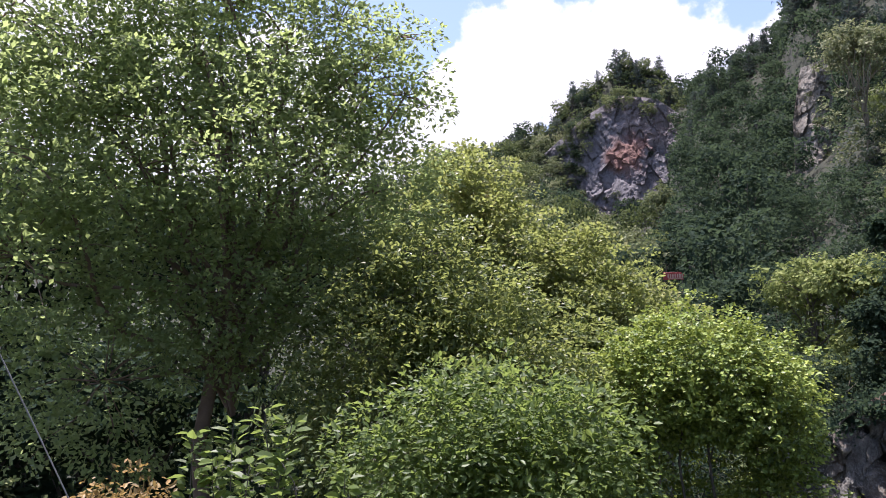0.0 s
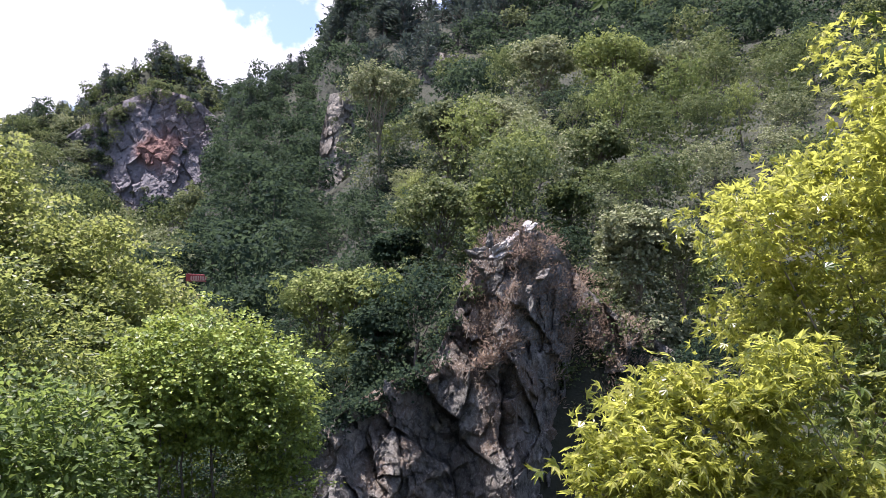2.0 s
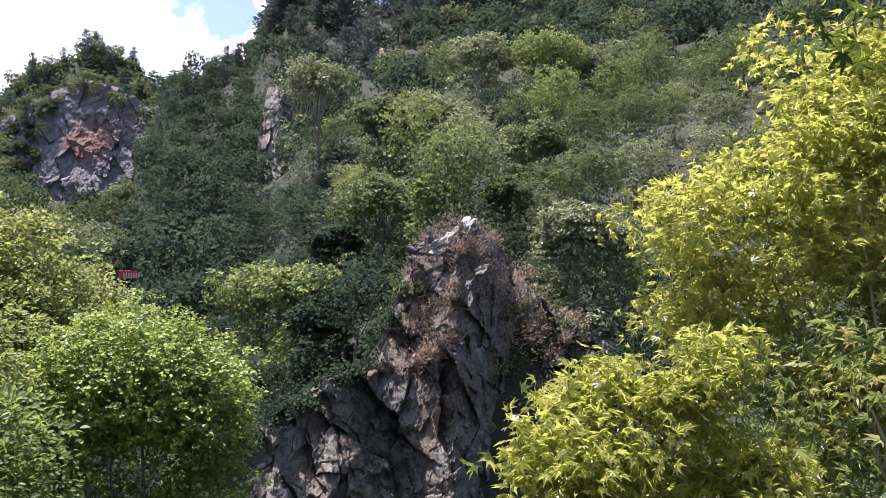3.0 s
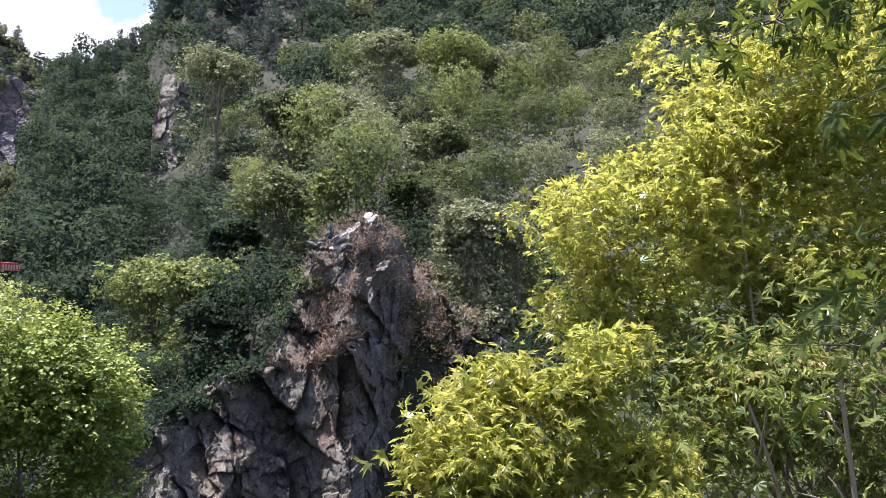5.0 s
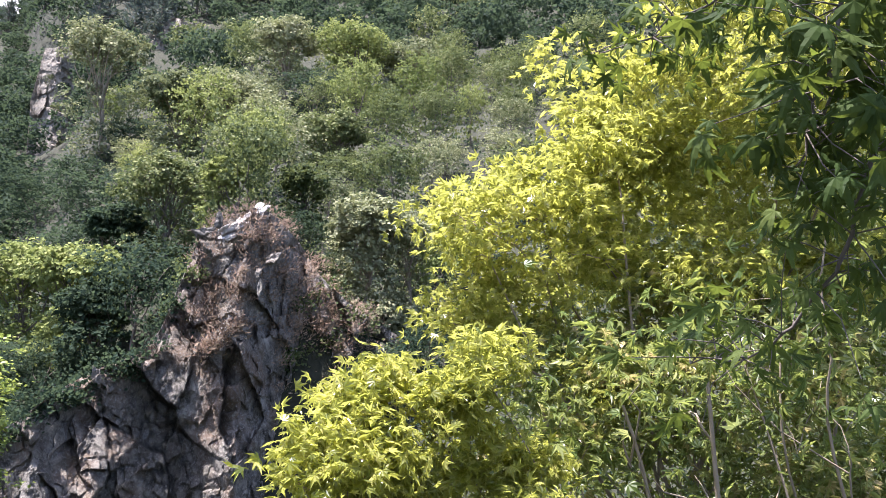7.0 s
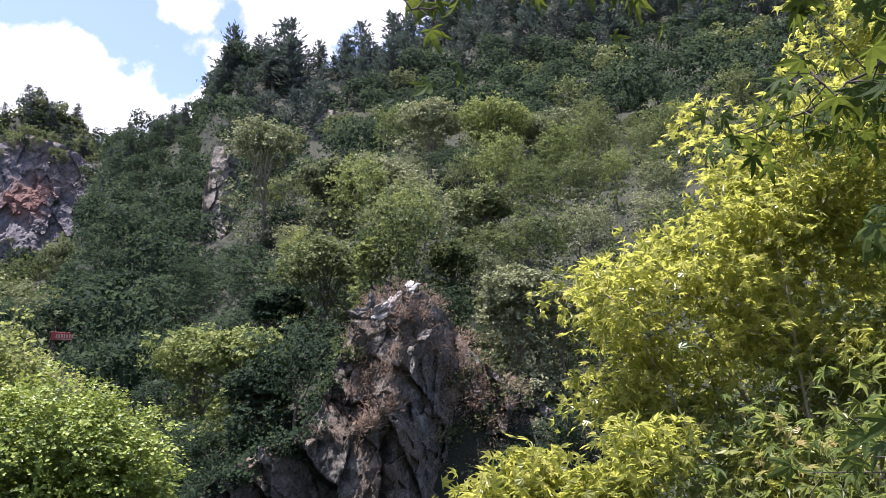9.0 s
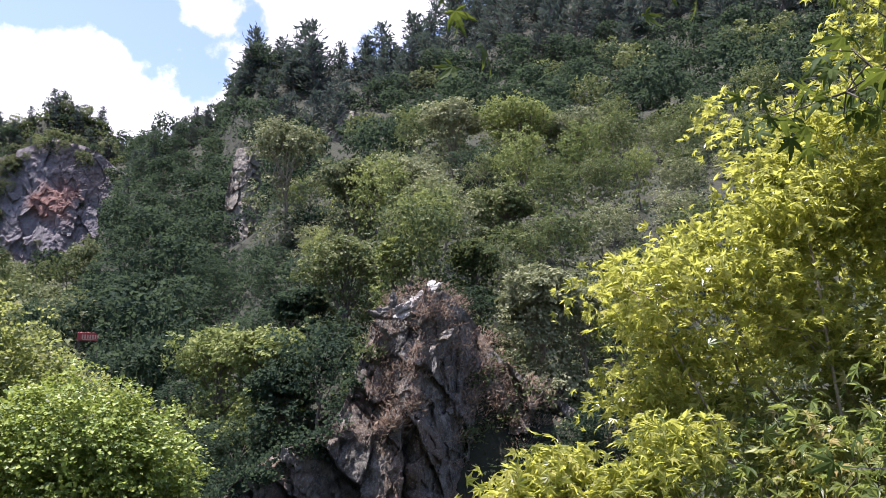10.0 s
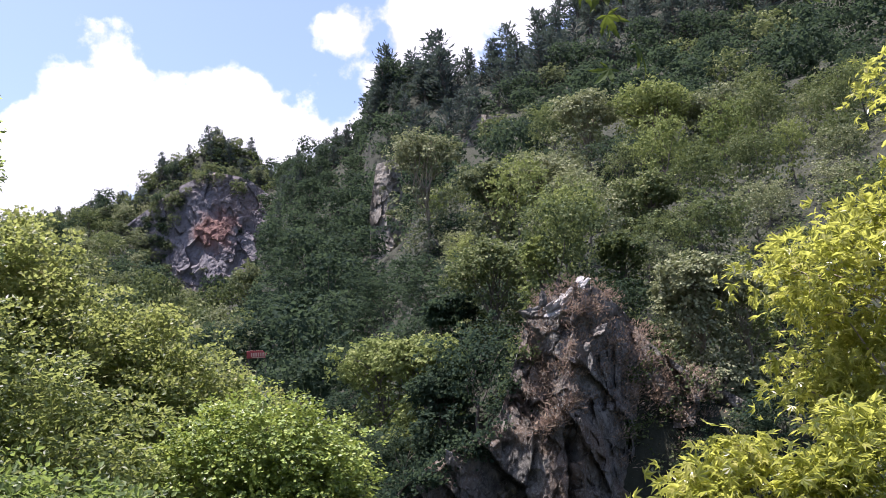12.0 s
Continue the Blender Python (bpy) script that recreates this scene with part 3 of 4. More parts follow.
def pine_proto(seed, height, leaf, label, levels=13, per=10):
    """A pine: straight trunk, whorls of level boughs that shorten upwards, tufts of needles."""
    rng = np.random.default_rng(seed)
    root = new("pine_tree")
    pieces = [tube([(0, 0, -0.5), (0.05, 0, height * 0.5), (0, 0.05, height)], [height * 0.022, height * 0.014, 0.02], 7)]
    at, out = [], []
    for k in range(levels):
        s = k / (levels - 1)
        z = height * (0.15 + 0.83 * s)
        reach = height * 0.27 * (1 - s) ** 0.75 + 0.10
        for b in range(rng.integers(4, 7)):
            a = rng.uniform(0, 2 * math.pi)
            d = np.array((math.cos(a), math.sin(a), 0.12 + 0.55 * s))
            ln = reach * rng.uniform(0.55, 1.2)
            tip = np.array((0, 0, z)) + d * ln
            pieces.append(limb(rng, (0, 0, z - 0.1), tip, height * 0.006, 0.01, 2, 3, 0.03))
            n = int(per * (0.4 + 1.2 * ln / (height * 0.25)))
            q = rng.random(n) ** 0.7
            at.append(np.array((0, 0, z)) + d * ln * q[:, None] + rng.normal(size=(n, 3)) * (0.28, 0.28, 0.14))
            out.append(np.tile(d * 1.2 + (0, 0, 0.5), (n, 1)))
    v, f = join(pieces)
    part("trunk", to_mesh("trunk", v, f, BARK, True), root)
    at, out = np.concatenate(at), np.concatenate(out)
    v, f = leaves(rng, at, np.full(len(at), height * 0.088), NEEDLE, 0.5, out, 0.0, 0.2)
    part("crown", to_mesh("crown", v, f, leaf), root)
    return tagged(root, label, "pine", "pines on the ridge")


PROTOS = {
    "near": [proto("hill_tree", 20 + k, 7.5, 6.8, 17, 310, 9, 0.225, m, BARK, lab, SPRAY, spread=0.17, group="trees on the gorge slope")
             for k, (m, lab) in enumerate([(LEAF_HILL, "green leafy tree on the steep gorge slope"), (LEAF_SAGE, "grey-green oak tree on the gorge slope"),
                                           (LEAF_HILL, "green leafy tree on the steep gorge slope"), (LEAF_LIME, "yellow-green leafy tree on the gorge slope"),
                                           (LEAF_SHADE, "shade-toned dark green leafy tree in the gorge")])],
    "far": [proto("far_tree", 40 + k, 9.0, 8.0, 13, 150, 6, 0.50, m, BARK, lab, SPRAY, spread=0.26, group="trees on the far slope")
            for k, (m, lab) in enumerate([(LEAF_SHADE, "shade-toned dark green forest tree on the far slope"), (LEAF_HILL, "green forest tree on the far slope"),
                                          (LEAF_SHADE, "shade-toned dark green forest tree on the far slope"), (LEAF_SAGE, "pale grey-green tree on the far slope")])],
    "pine": [pine_proto(60 + k, 10.0, LEAF_PINE, "dark green pine on the high ridge, haze-blued needles") for k in range(3)],
}
USED = set()


def plant(kind, i, az, r, scale, turn, rng, lift=-0.3, squash=1.0):
    ob = PROTOS[kind][i]
    p = on_ground(az, r, lift)
    m = pose(*p, rng.normal() * 5, rng.normal() * 5, turn) @ Matrix.Diagonal((scale, scale, scale * squash, 1))
    return put_tree(kind, i, m)


WOODS = {}            # far trees past the first few hundred: joined, by kind of tree


def put_tree(kind, i, m):
    ob = PROTOS[kind][i]
    if (kind, i) not in USED:
        USED.add((kind, i))
        ob.matrix_basis = m
        COUNT[kind] = COUNT.get(kind, 0) + 1
        return ob
    if kind == "far" and COUNT.get(kind, 0) >= 290:
        WOODS.setdefault(i, []).append(m)
        return None
    COUNT[kind] = COUNT.get(kind, 0) + 1
    return copy_thing(ob, m)


COUNT = {}


def join_woods():
    for i, places in WOODS.items():
        crown = [o for o in PROTOS["far"][i].children if o.name.startswith("crown")][0].data
        v = np.empty(len(crown.vertices) * 3, np.float32)
        crown.vertices.foreach_get("co", v)
        f = np.empty(len(crown.loops), np.int32)
        crown.loops.foreach_get("vertex_index", f)
        v, f = v.reshape(-1, 3), f.reshape(-1, 3)
        pieces = []
        for m in places:
            a = np.array(m)
            pieces.append((v @ a[:3, :3].T + a[:3, 3], f))
        v, f = join(pieces)
        tagged(new("far_woods", to_mesh("far_woods", v, f, crown.materials[0])), "green treetops of the far wooded slopes", "woods", kind="stuff")


def rock_free(az, r):
    """Bare rock where no tree grows."""
    if 30 < r < 47 and 8 < az < 29:
        return r > 40 + abs(az - 23) * 0.3
    if 112 < r < 150 and 8.6 < az < 11.3:
        return False
    if 150 < r < 290 and -5.6 < az < 1.8:
        return (int(az * 37) + int(r * 3)) % 11 == 0
    if 48 < r < 106 and -2.0 < az < 3.4:
        return False
    if 140 < r < 158 and 15.5 < az < 19.5:
        return False
    return True


STANDING = [(12.6, 98, 6), (18.4, 74, 5), (21.6, 76, 6), (24.9, 92, 6), (29.8, 92, 6.5), (33.5, 94, 6), (28.6, 66, 5.5), (17.5, 50, 4.5), (31.5, 40, 4), (34.2, 41, 3), (8.8, 54, 5.0), (12.3, 48, 4.5), (26.4, 46, 3)]


def plant_woods():
    rng = np.random.default_rng(77)
    done = []

    def free(az, r, gap):
        x, y = r * math.sin(radians(az)), r * math.cos(radians(az))
        for a, b, g in done:
            if (a - x) ** 2 + (b - y) ** 2 < (min(g, gap)) ** 2:
                return False
        done.append((x, y, gap))
        return True

    # room for the large crowns that stand out on the slope
    for az, r, g in STANDING:
        free(az, r, g)
    # near slope above the spur
    n = 0
    for _ in range(4000):
        az, r = rng.uniform(7, 66), 38 + 70 * rng.random() ** 1.3
        if n >= 150:
            break
        if not rock_free(az, r) or (r < 44 and az < 14) or not free(az, r, 3.0 + r * 0.02):
            continue
        i = rng.choice(5, p=(0.3, 0.28, 0.2, 0.1, 0.12))
        # dark-coloured trees stand in for the slope's shade left of the spur
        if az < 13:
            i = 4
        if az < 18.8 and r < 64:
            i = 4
        plant("near", i, az, r, rng.uniform(0.65, 1.2) * (0.75 + r / 250), rng.uniform(0, 360), rng, squash=rng.uniform(0.85, 1.25))
        n += 1
    # valley and shaded slope left of the pillar, far hill
    n = 0
    for _ in range(9000):
        az, r = rng.uniform(-20, 13), rng.uniform(60, 310)
        if n >= 430:
            break
        if not rock_free(az, r) or (az > 9 and r < 115) or not free(az, r, 2.6 + r * 0.010):
            continue
        # right of 1 degree the slope's shade comes from dark-coloured crowns
        i = rng.choice(4, p=(0.6, 0.05, 0.35, 0.0) if az > 1 else (0.2, 0.4, 0.1, 0.3))
        plant("far", i, az, r, rng.uniform(0.7, 1.2) * (0.75 + min(r, 480 - r) / 500) * (0.75 if r > 255 else 0.72 if r > 165 and az > 2 else 1), rng.uniform(0, 360), rng, squash=rng.uniform(0.85, 1.3))
        n += 1
    # high slope right
    n = 0
    for _ in range(4000):
        az, r = rng.uniform(13, 60), rng.uniform(108, 165)
        if n >= 110:
            break
        if not rock_free(az, r) or not free(az, r, 5.5):
            continue
        # mostly dark-coloured crowns, which carry the shade of the high slope
        plant("far", rng.choice(4, p=(0.5, 0.12, 0.36, 0.02)), az, r, rng.uniform(0.8, 1.2), rng.uniform(0, 360), rng, squash=rng.uniform(0.85, 1.3))
        n += 1
    # pines: along the ridge line and the crest of the far hills
    for az in np.arange(9.0, 60, 0.42):
        r = rng.uniform(176, 198)
        plant("pine", rng.integers(3), az + rng.normal() * 0.35, r, rng.choice((0.7, 0.85, 1.0, 1.15, 1.4)) * rng.uniform(0.9, 1.1), rng.uniform(0, 360), rng, squash=rng.uniform(0.75, 1.1))
    for az in np.arange(12, 58, 1.1):
        plant("pine", rng.integers(3), az + rng.normal() * 0.3, rng.uniform(158, 172), rng.uniform(0.8, 1.3), rng.uniform(0, 360), rng)
    for az in np.arange(2.2, 9.2, 0.4):
        plant("pine", rng.integers(3), az + rng.normal() * 0.2, rng.uniform(215, 235), rng.uniform(0.4, 0.75), rng.uniform(0, 360), rng)
    for az in np.arange(-16, 2, 0.4):
        plant("pine", rng.integers(3), az + rng.normal() * 0.2, rng.uniform(290, 305), rng.uniform(0.45, 0.85), rng.uniform(0, 360), rng)
    # crest of the far hill and its sunny flank
    for _ in range(48):
        az = rng.uniform(-15, 3)
        plant("far", rng.choice(4, p=(0.25, 0.35, 0.1, 0.3)), az, rng.uniform(284, 304), rng.uniform(0.45, 0.85), rng.uniform(0, 360), rng)
    for _ in range(36):
        plant("far", rng.choice(4, p=(0.1, 0.4, 0.1, 0.4)), rng.uniform(-14, -5.5), rng.uniform(215, 285), rng.uniform(0.6, 1.0), rng.uniform(0, 360), rng)
    # trees rooted in the ledges of the far faces
    for name, count, lo, hi in (("cliff_3", 230, 0.3, 0.8), ("cliff_2", 6, 0.2, 0.35), ("cliff_4", 6, 0.25, 0.4)):
        pts = FACES[name].reshape(-1, 5)
        for k in rng.choice(len(pts), count, replace=False):
            s = rng.uniform(lo, hi)
            az, el = pts[k, 3:]
            if name == "cliff_3" and -3.8 < az < -0.6 and 8.5 < el < 13.5:
                continue
            if name == "cliff_3" and -4.4 < az < 1.0 and 6 < el < 14.3 and rng.random() < 0.6:
                continue
            put_tree("far", rng.choice((0, 1, 3)), pose(*(pts[k, :3] - (0, 0, 2.5 * s)), 0, 0, rng.uniform(0, 360)) @ Matrix.Diagonal((s, s, s, 1)))
    # shrubs in the shade right of the spur
    for az, r, s in ((29.6, 36.5, 0.4), (30.6, 35.0, 0.35), (32.2, 35, 0.5), (34, 35.5, 0.5), (28.8, 38, 0.5), (36, 36, 0.6), (39, 37, 0.6), (27.6, 41, 0.45)):
        plant("near", 4, az, r, s, rng.uniform(0, 360), rng)
    # dark trees on the bank behind the big tree
    for az, r, s in ((-52, 26, 1.3), (-46, 30, 1.3), (-40, 27, 1.2), (-35, 32, 1.4), (-29, 28, 1.2), (-24, 31, 1.2), (-19, 34, 1.1), (-56, 34, 1.4), (-43, 38, 1.5), (-32, 40, 1.4), (-25, 44, 1.3), (-15, 40, 1.1), (-10, 44, 1.0), (-6, 24, 0.8), (-2, 21, 0.75), (2, 20, 0.7), (6, 22, 0.7), (-11, 26, 0.9), (4, 25, 0.8), (-48, 20, 1.0), (-38, 19, 0.9), (-26, 19, 0.8), (-4, 46, 0.9), (0.5, 48, 0.8), (4, 44, 0.8), (7, 43, 0.75), (2, 38, 0.7), (-2, 36, 0.7), (5.5, 37, 0.6), (-7, 38, 0.8)):
        plant("near", 4 if rng.random() < 0.6 else 0, az, r, s, rng.uniform(0, 360), rng)


plant_woods()
join_woods()


def standing_tree(az, el, r, w, h, leaf, size, seed, label, clusters=400, per=19):
    """A single larger tree of the slope, its crown round the given direction."""
    rng = np.random.default_rng(seed)
    mid = polar(az, el, r)
    lobes = blobs(rng, mid, np.array((w * 0.5, w * 0.4, h * 0.5)), 17, w * 0.14)
    lobes.append((mid - (0, 0, h * 0.05), np.array((w * 0.3, w * 0.28, h * 0.32))))
    foot = on_ground(az + 0.2, r)
    for s in (0.25, 0.55):
        lobes.append((foot + (mid - foot) * s + rng.normal(size=3) * w * 0.08, np.array((w * 0.34, w * 0.3, h * 0.28))))
    make_tree("hill_tree", on_ground(az + 0.2, r, -0.2), lobes, clusters * 2, per * 0.5, size, SPRAY, leaf, BARK_PALE if leaf is LEAF_SAGE else BARK, seed, w * 0.022, w * 0.022, 4,
              label, "tree", "trees on the gorge slope", 0.6, 0.35, 0.8, face=1.6, domed=False, scatter=0.45)


standing_tree(12.9, 16.4, 98, 11.0, 7.5, LEAF_SAGE, 0.34, 301, "pale grey-green tree leaning before the rock pillar")
standing_tree(17.8, 14.0, 74, 7.5, 5.5, LEAF_SAGE, 0.28, 302, "broad pale grey-green tree on the gorge slope")
standing_tree(21.2, 14.6, 76, 8.5, 6.0, LEAF_SAGE, 0.28, 303, "broad pale grey-green tree on the gorge slope")
standing_tree(24.8, 18.6, 92, 9.5, 6.0, LEAF_SAGE, 0.32, 304, "broad pale grey-green tree on the gorge slope")
standing_tree(29.8, 18.4, 92, 11.0, 7.0, LEAF_LIME, 0.32, 305, "broad olive-green tree on the gorge slope")
standing_tree(33.8, 17.8, 94, 9.5, 6.5, LEAF_SAGE, 0.32, 306, "broad pale grey-green tree on the gorge slope")
standing_tree(28.6, 12.6, 66, 7.0, 5.0, LEAF_HILL, 0.26, 307, "leafy green tree on the gorge slope")
standing_tree(17.3, 8.0, 50, 6.6, 5.2, LEAF_HILL, 0.22, 308, "leafy green tree above the cliff", 360, 22)
standing_tree(31.6, 6.0, 40, 5.0, 4.8, LEAF_SAGE, 0.19, 309, "rounded grey-green bush above the cliff foot", 620, 24)
standing_tree(34.4, 5.2, 41, 3.2, 3.0, LEAF_SAGE, 0.19, 310, "small rounded grey-green bush above the cliff foot", 200, 20)
standing_tree(8.8, 1.6, 54, 7.6, 4.4, LEAF_LIME, 0.25, 311, "yellow-green tree low in the gorge")
standing_tree(12.3, 1.9, 48, 6.0, 4.0, LEAF_LIME, 0.25, 312, "yellow-green tree low in the gorge")
standing_tree(26.6, 8.8, 46, 3.8, 3.2, LEAF_HILL, 0.2, 313, "leafy green bush above the spur", 240, 20)
standing_tree(20.9, 8.8, 45, 3.0, 2.6, LEAF_LIME, 0.2, 314, "small yellow-green bush above the spur", 200, 18)
standing_tree(14.6, 5.0, 52, 4.6, 4.0, LEAF_SHADE, 0.24, 315, "shade-toned dark green tree beside the cliff")
standing_tree(13.2, -0.5, 44, 4.4, 3.4, LEAF_SHADE, 0.22, 316, "shade-toned dark green tree beside the cliff")

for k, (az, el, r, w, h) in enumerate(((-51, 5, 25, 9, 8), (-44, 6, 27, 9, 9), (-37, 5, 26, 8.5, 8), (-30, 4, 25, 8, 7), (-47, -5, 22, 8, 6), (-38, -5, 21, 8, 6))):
    standing_tree(az, el, r, w, h, LEAF_SHADE, 0.24, 330 + k, "shade-toned dark green tree on the bank behind", 380, 18)


def make_scrub(name, n, az_range, r_range, power, size, mat, seed, label, high=1.6, test=None, template=SPRAY):
    """Low growth that covers the soil: domed bushes of many leaves, joined."""
    rng = np.random.default_rng(seed)
    per = 30
    bushes = n // per
    az = rng.uniform(*az_range, bushes)
    r = r_range[0] * (r_range[1] / r_range[0]) ** (rng.random(bushes) ** power)
    keep = np.array([rock_free(a, b) if test is None else test(a, b) for a, b in zip(az, r)])
    az, r = az[keep], r[keep]
    base = np.stack([r * np.sin(np.radians(az)), r * np.cos(np.radians(az)), ground_z(az, r)], -1)
    idx = np.repeat(np.arange(len(az)), per)
    wide = ((0.55 + r / 130) * rng.uniform(0.55, 1.25, len(r)))[idx][:, None]
    way = rng.normal(size=(len(idx), 3))
    way[:, 2] = np.abs(way[:, 2]) - 0.25
    way = unit(way)
    at = base[idx] + way * wide * (1, 1, 0.6 * high) * rng.uniform(0.75, 1.1, (len(idx), 1)) + (0, 0, 0.15)
    v, f = leaves(rng, at, size * (0.35 + r[idx] / 150), template, 0.3, way, 0.2, 1.4, 0.45)
    tagged(new(name, to_mesh(name, v, f, mat)), label, "undergrowth", kind="stuff")


# most of these shrubs have the shade in their leaf colour
make_scrub("undergrowth", 55000, (6, 66), (36, 210), 0.9, 0.34, LEAF_SHADE, 5, "dense green shrubs covering the gorge slope")
make_scrub("undergrowth", 55000, (-22, 14), (45, 310), 0.8, 0.40, LEAF_SHADE, 6, "shade-toned dark green shrubs covering the left slope",
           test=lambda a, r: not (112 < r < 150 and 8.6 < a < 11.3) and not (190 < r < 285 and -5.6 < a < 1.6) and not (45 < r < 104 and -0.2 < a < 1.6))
make_scrub("undergrowth", 30000, (0.5, 11), (98, 240), 1.0, 0.42, LEAF_SHADE, 16, "shade-toned dark green shrubs on the steep slope", 1.2, test=lambda a, r: not (112 < r < 142 and 8.6 < a < 11))
make_scrub("undergrowth", 9000, (-2.5, 4), (48, 108), 1.0, 0.36, LEAF_SHADE, 17, "low shade-toned dark shrubs round the road sign", 0.5, test=lambda a, r: True)
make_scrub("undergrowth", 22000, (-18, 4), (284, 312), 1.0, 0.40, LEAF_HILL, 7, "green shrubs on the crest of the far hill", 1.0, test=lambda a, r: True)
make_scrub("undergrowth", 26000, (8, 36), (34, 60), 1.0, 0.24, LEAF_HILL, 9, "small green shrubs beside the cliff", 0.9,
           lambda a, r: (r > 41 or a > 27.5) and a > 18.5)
make_scrub("undergrowth", 26000, (-14, 13), (32, 66), 1.0, 0.34, LEAF_SHADE, 13, "shade-toned dark shrubs low in the gorge", 1.6, test=lambda a, r: not (a > 8.5 and r < 42))
make_scrub("undergrowth", 14000, (-10, 10), (15.5, 29), 1.0, 0.30, LEAF_SHADE, 12, "shaded shrubs behind the vine mound", 1.6, test=lambda a, r: True)
make_scrub("undergrowth", 26000, (-36, 75), (9, 36), 1.0, 0.34, LEAF_SHADE, 10, "shaded shrubs on the bank below the terrace", 0.8, lambda a, r: not (5 < a < 34 and r > 24))


# ---- trees on the near bank ----
def lobe(az, el, r, *radii):
    return (polar(az, el, r), radii if len(radii) > 1 else radii[0])


make_tree("big_tree", on_ground(-30, 14.5), [
    lobe(-30, 11, 14, 1.9), lobe(-37, 10, 14, 1.9), lobe(-44, 4, 13.5, 1.9), lobe(-24.5, 9, 14.5, 1.6), lobe(-34, 17, 14.8, 1.6), lobe(-28, 18, 14.8, 1.4),
    lobe(-21.5, 16, 14.5, 1.1), lobe(-18.8, 15.5, 14.6, 0.75), lobe(-41, 17, 14.8, 1.7), lobe(-23.5, 20.5, 14.8, 0.9), lobe(-21.5, 3, 14.5, 1.3), lobe(-33, 2, 13.8, 1.7),
    lobe(-27, 1, 14.2, 1.6), lobe(-39, -4, 13.5, 1.7), lobe(-20.8, 9, 14.8, 1.0), lobe(-31, 21.5, 15, 1.0), lobe(-47, 11, 13.5, 1.9), lobe(-19.2, 19.5, 14.6, 0.5), lobe(-37.5, 22, 15, 1.2), lobe(-45, 19, 14.5, 1.6), lobe(-33, 25.5, 15, 1.4), lobe(-27.5, 24.5, 15, 1.2), lobe(-41, 26, 15, 1.5), lobe(-36, 13, 15.2, 1.6), lobe(-29, 14.5, 15.5, 1.4), lobe(-43, 11, 15, 1.7), lobe(-24, 13, 15.2, 1.1)],
    2500, 42, 0.106, DIAMOND, LEAF_BIG, BARK_RED, 101, 0.16, 0.22, 16, "tall dark green leafy tree with a reddish-brown trunk", "tree", fork=0.75, shell=0.55, up=0.3, face=0.5)
make_tree("leafy_tree", on_ground(-13, 19), [
    lobe(-14.4, 8.2, 19, 1.15), lobe(-12.6, 5.5, 19, 1.05), lobe(-16, 6, 18.5, 1.5), lobe(-13, 3, 18.5, 1.7), lobe(-17, 1, 18, 1.7), lobe(-14.6, 10.3, 19.3, 0.55)],
    760, 42, 0.100, SPRAY, LEAF_MID, BARK, 102, 0.12, 0.18, 8, "light green leafy tree on the bank", "tree", "trees on the bank", up=0.4, shell=0.6, face=0.6)
make_tree("leafy_tree", on_ground(-6, 20), [
    lobe(-8.5, 3, 20, 1.3), lobe(-6, 1.5, 19.5, 1.4), lobe(-4.4, -0.5, 19.5, 1.3), lobe(-9.5, 0, 19, 1.6), lobe(-7, -3, 19, 1.7), lobe(-3.2, -3, 19.5, 1.2)],
    760, 42, 0.100, SPRAY, LEAF_MID, BARK, 103, 0.12, 0.18, 8, "light green leafy tree with olive tips on the bank", "tree", "trees on the bank", up=0.4, shell=0.6, face=0.6)
make_tree("leafy_tree", on_ground(-0.5, 23), [lobe(-0.8, -0.9, 23, 0.8), lobe(0.8, -1.8, 23, 0.8), lobe(-2, -3, 22.5, 1.2), lobe(-0.2, -4.5, 22.5, 1.1)],
          300, 44, 0.092, SPRAY, LEAF_MID, BARK, 104, 0.09, 0.22, 6, "small light green tree on the bank", "tree", "trees on the bank", up=0.4, shell=0.6, face=0.6)
make_tree("leafy_tree", on_ground(-15, 13), [
    lobe(-18, -3, 13, 1.2), lobe(-14, -2, 13, 1.3), lobe(-11, -3, 13, 1.2), lobe(-20, -7, 12.5, 1.2), lobe(-15.5, -7, 12.5, 1.4), lobe(-10.5, -7, 12.5, 1.2), lobe(-16.5, 0.8, 13.5, 1.0), lobe(-20, 1, 12.8, 1.0), lobe(-22.5, -2.5, 12.6, 1.0), lobe(-18, 4.2, 13.2, 0.8), lobe(-24, -6.5, 12.4, 0.9)],
    900, 44, 0.088, OVAL, LEAF_MID, BARK, 105, 0.10, 0.2, 8, "light green leafy tree with drooping leaves", "tree", "trees on the bank", up=0.4, shell=0.6, face=0.6)
make_tree("broadleaf_shrub", on_ground(-12, 9), [
    lobe(-16, -9.5, 9, 0.75), lobe(-12, -9, 9.2, 0.8), lobe(-8.5, -10, 9.3, 0.75), lobe(-19.5, -11, 9, 0.7), lobe(-14, -13, 8.8, 0.8), lobe(-9, -13.5, 9, 0.8)],
    560, 30, 0.085, OVAL, LEAF_BROAD, BARK, 106, 0.06, 0.2, 6, "bright green broad-leaved shrub on the bank", "shrub")


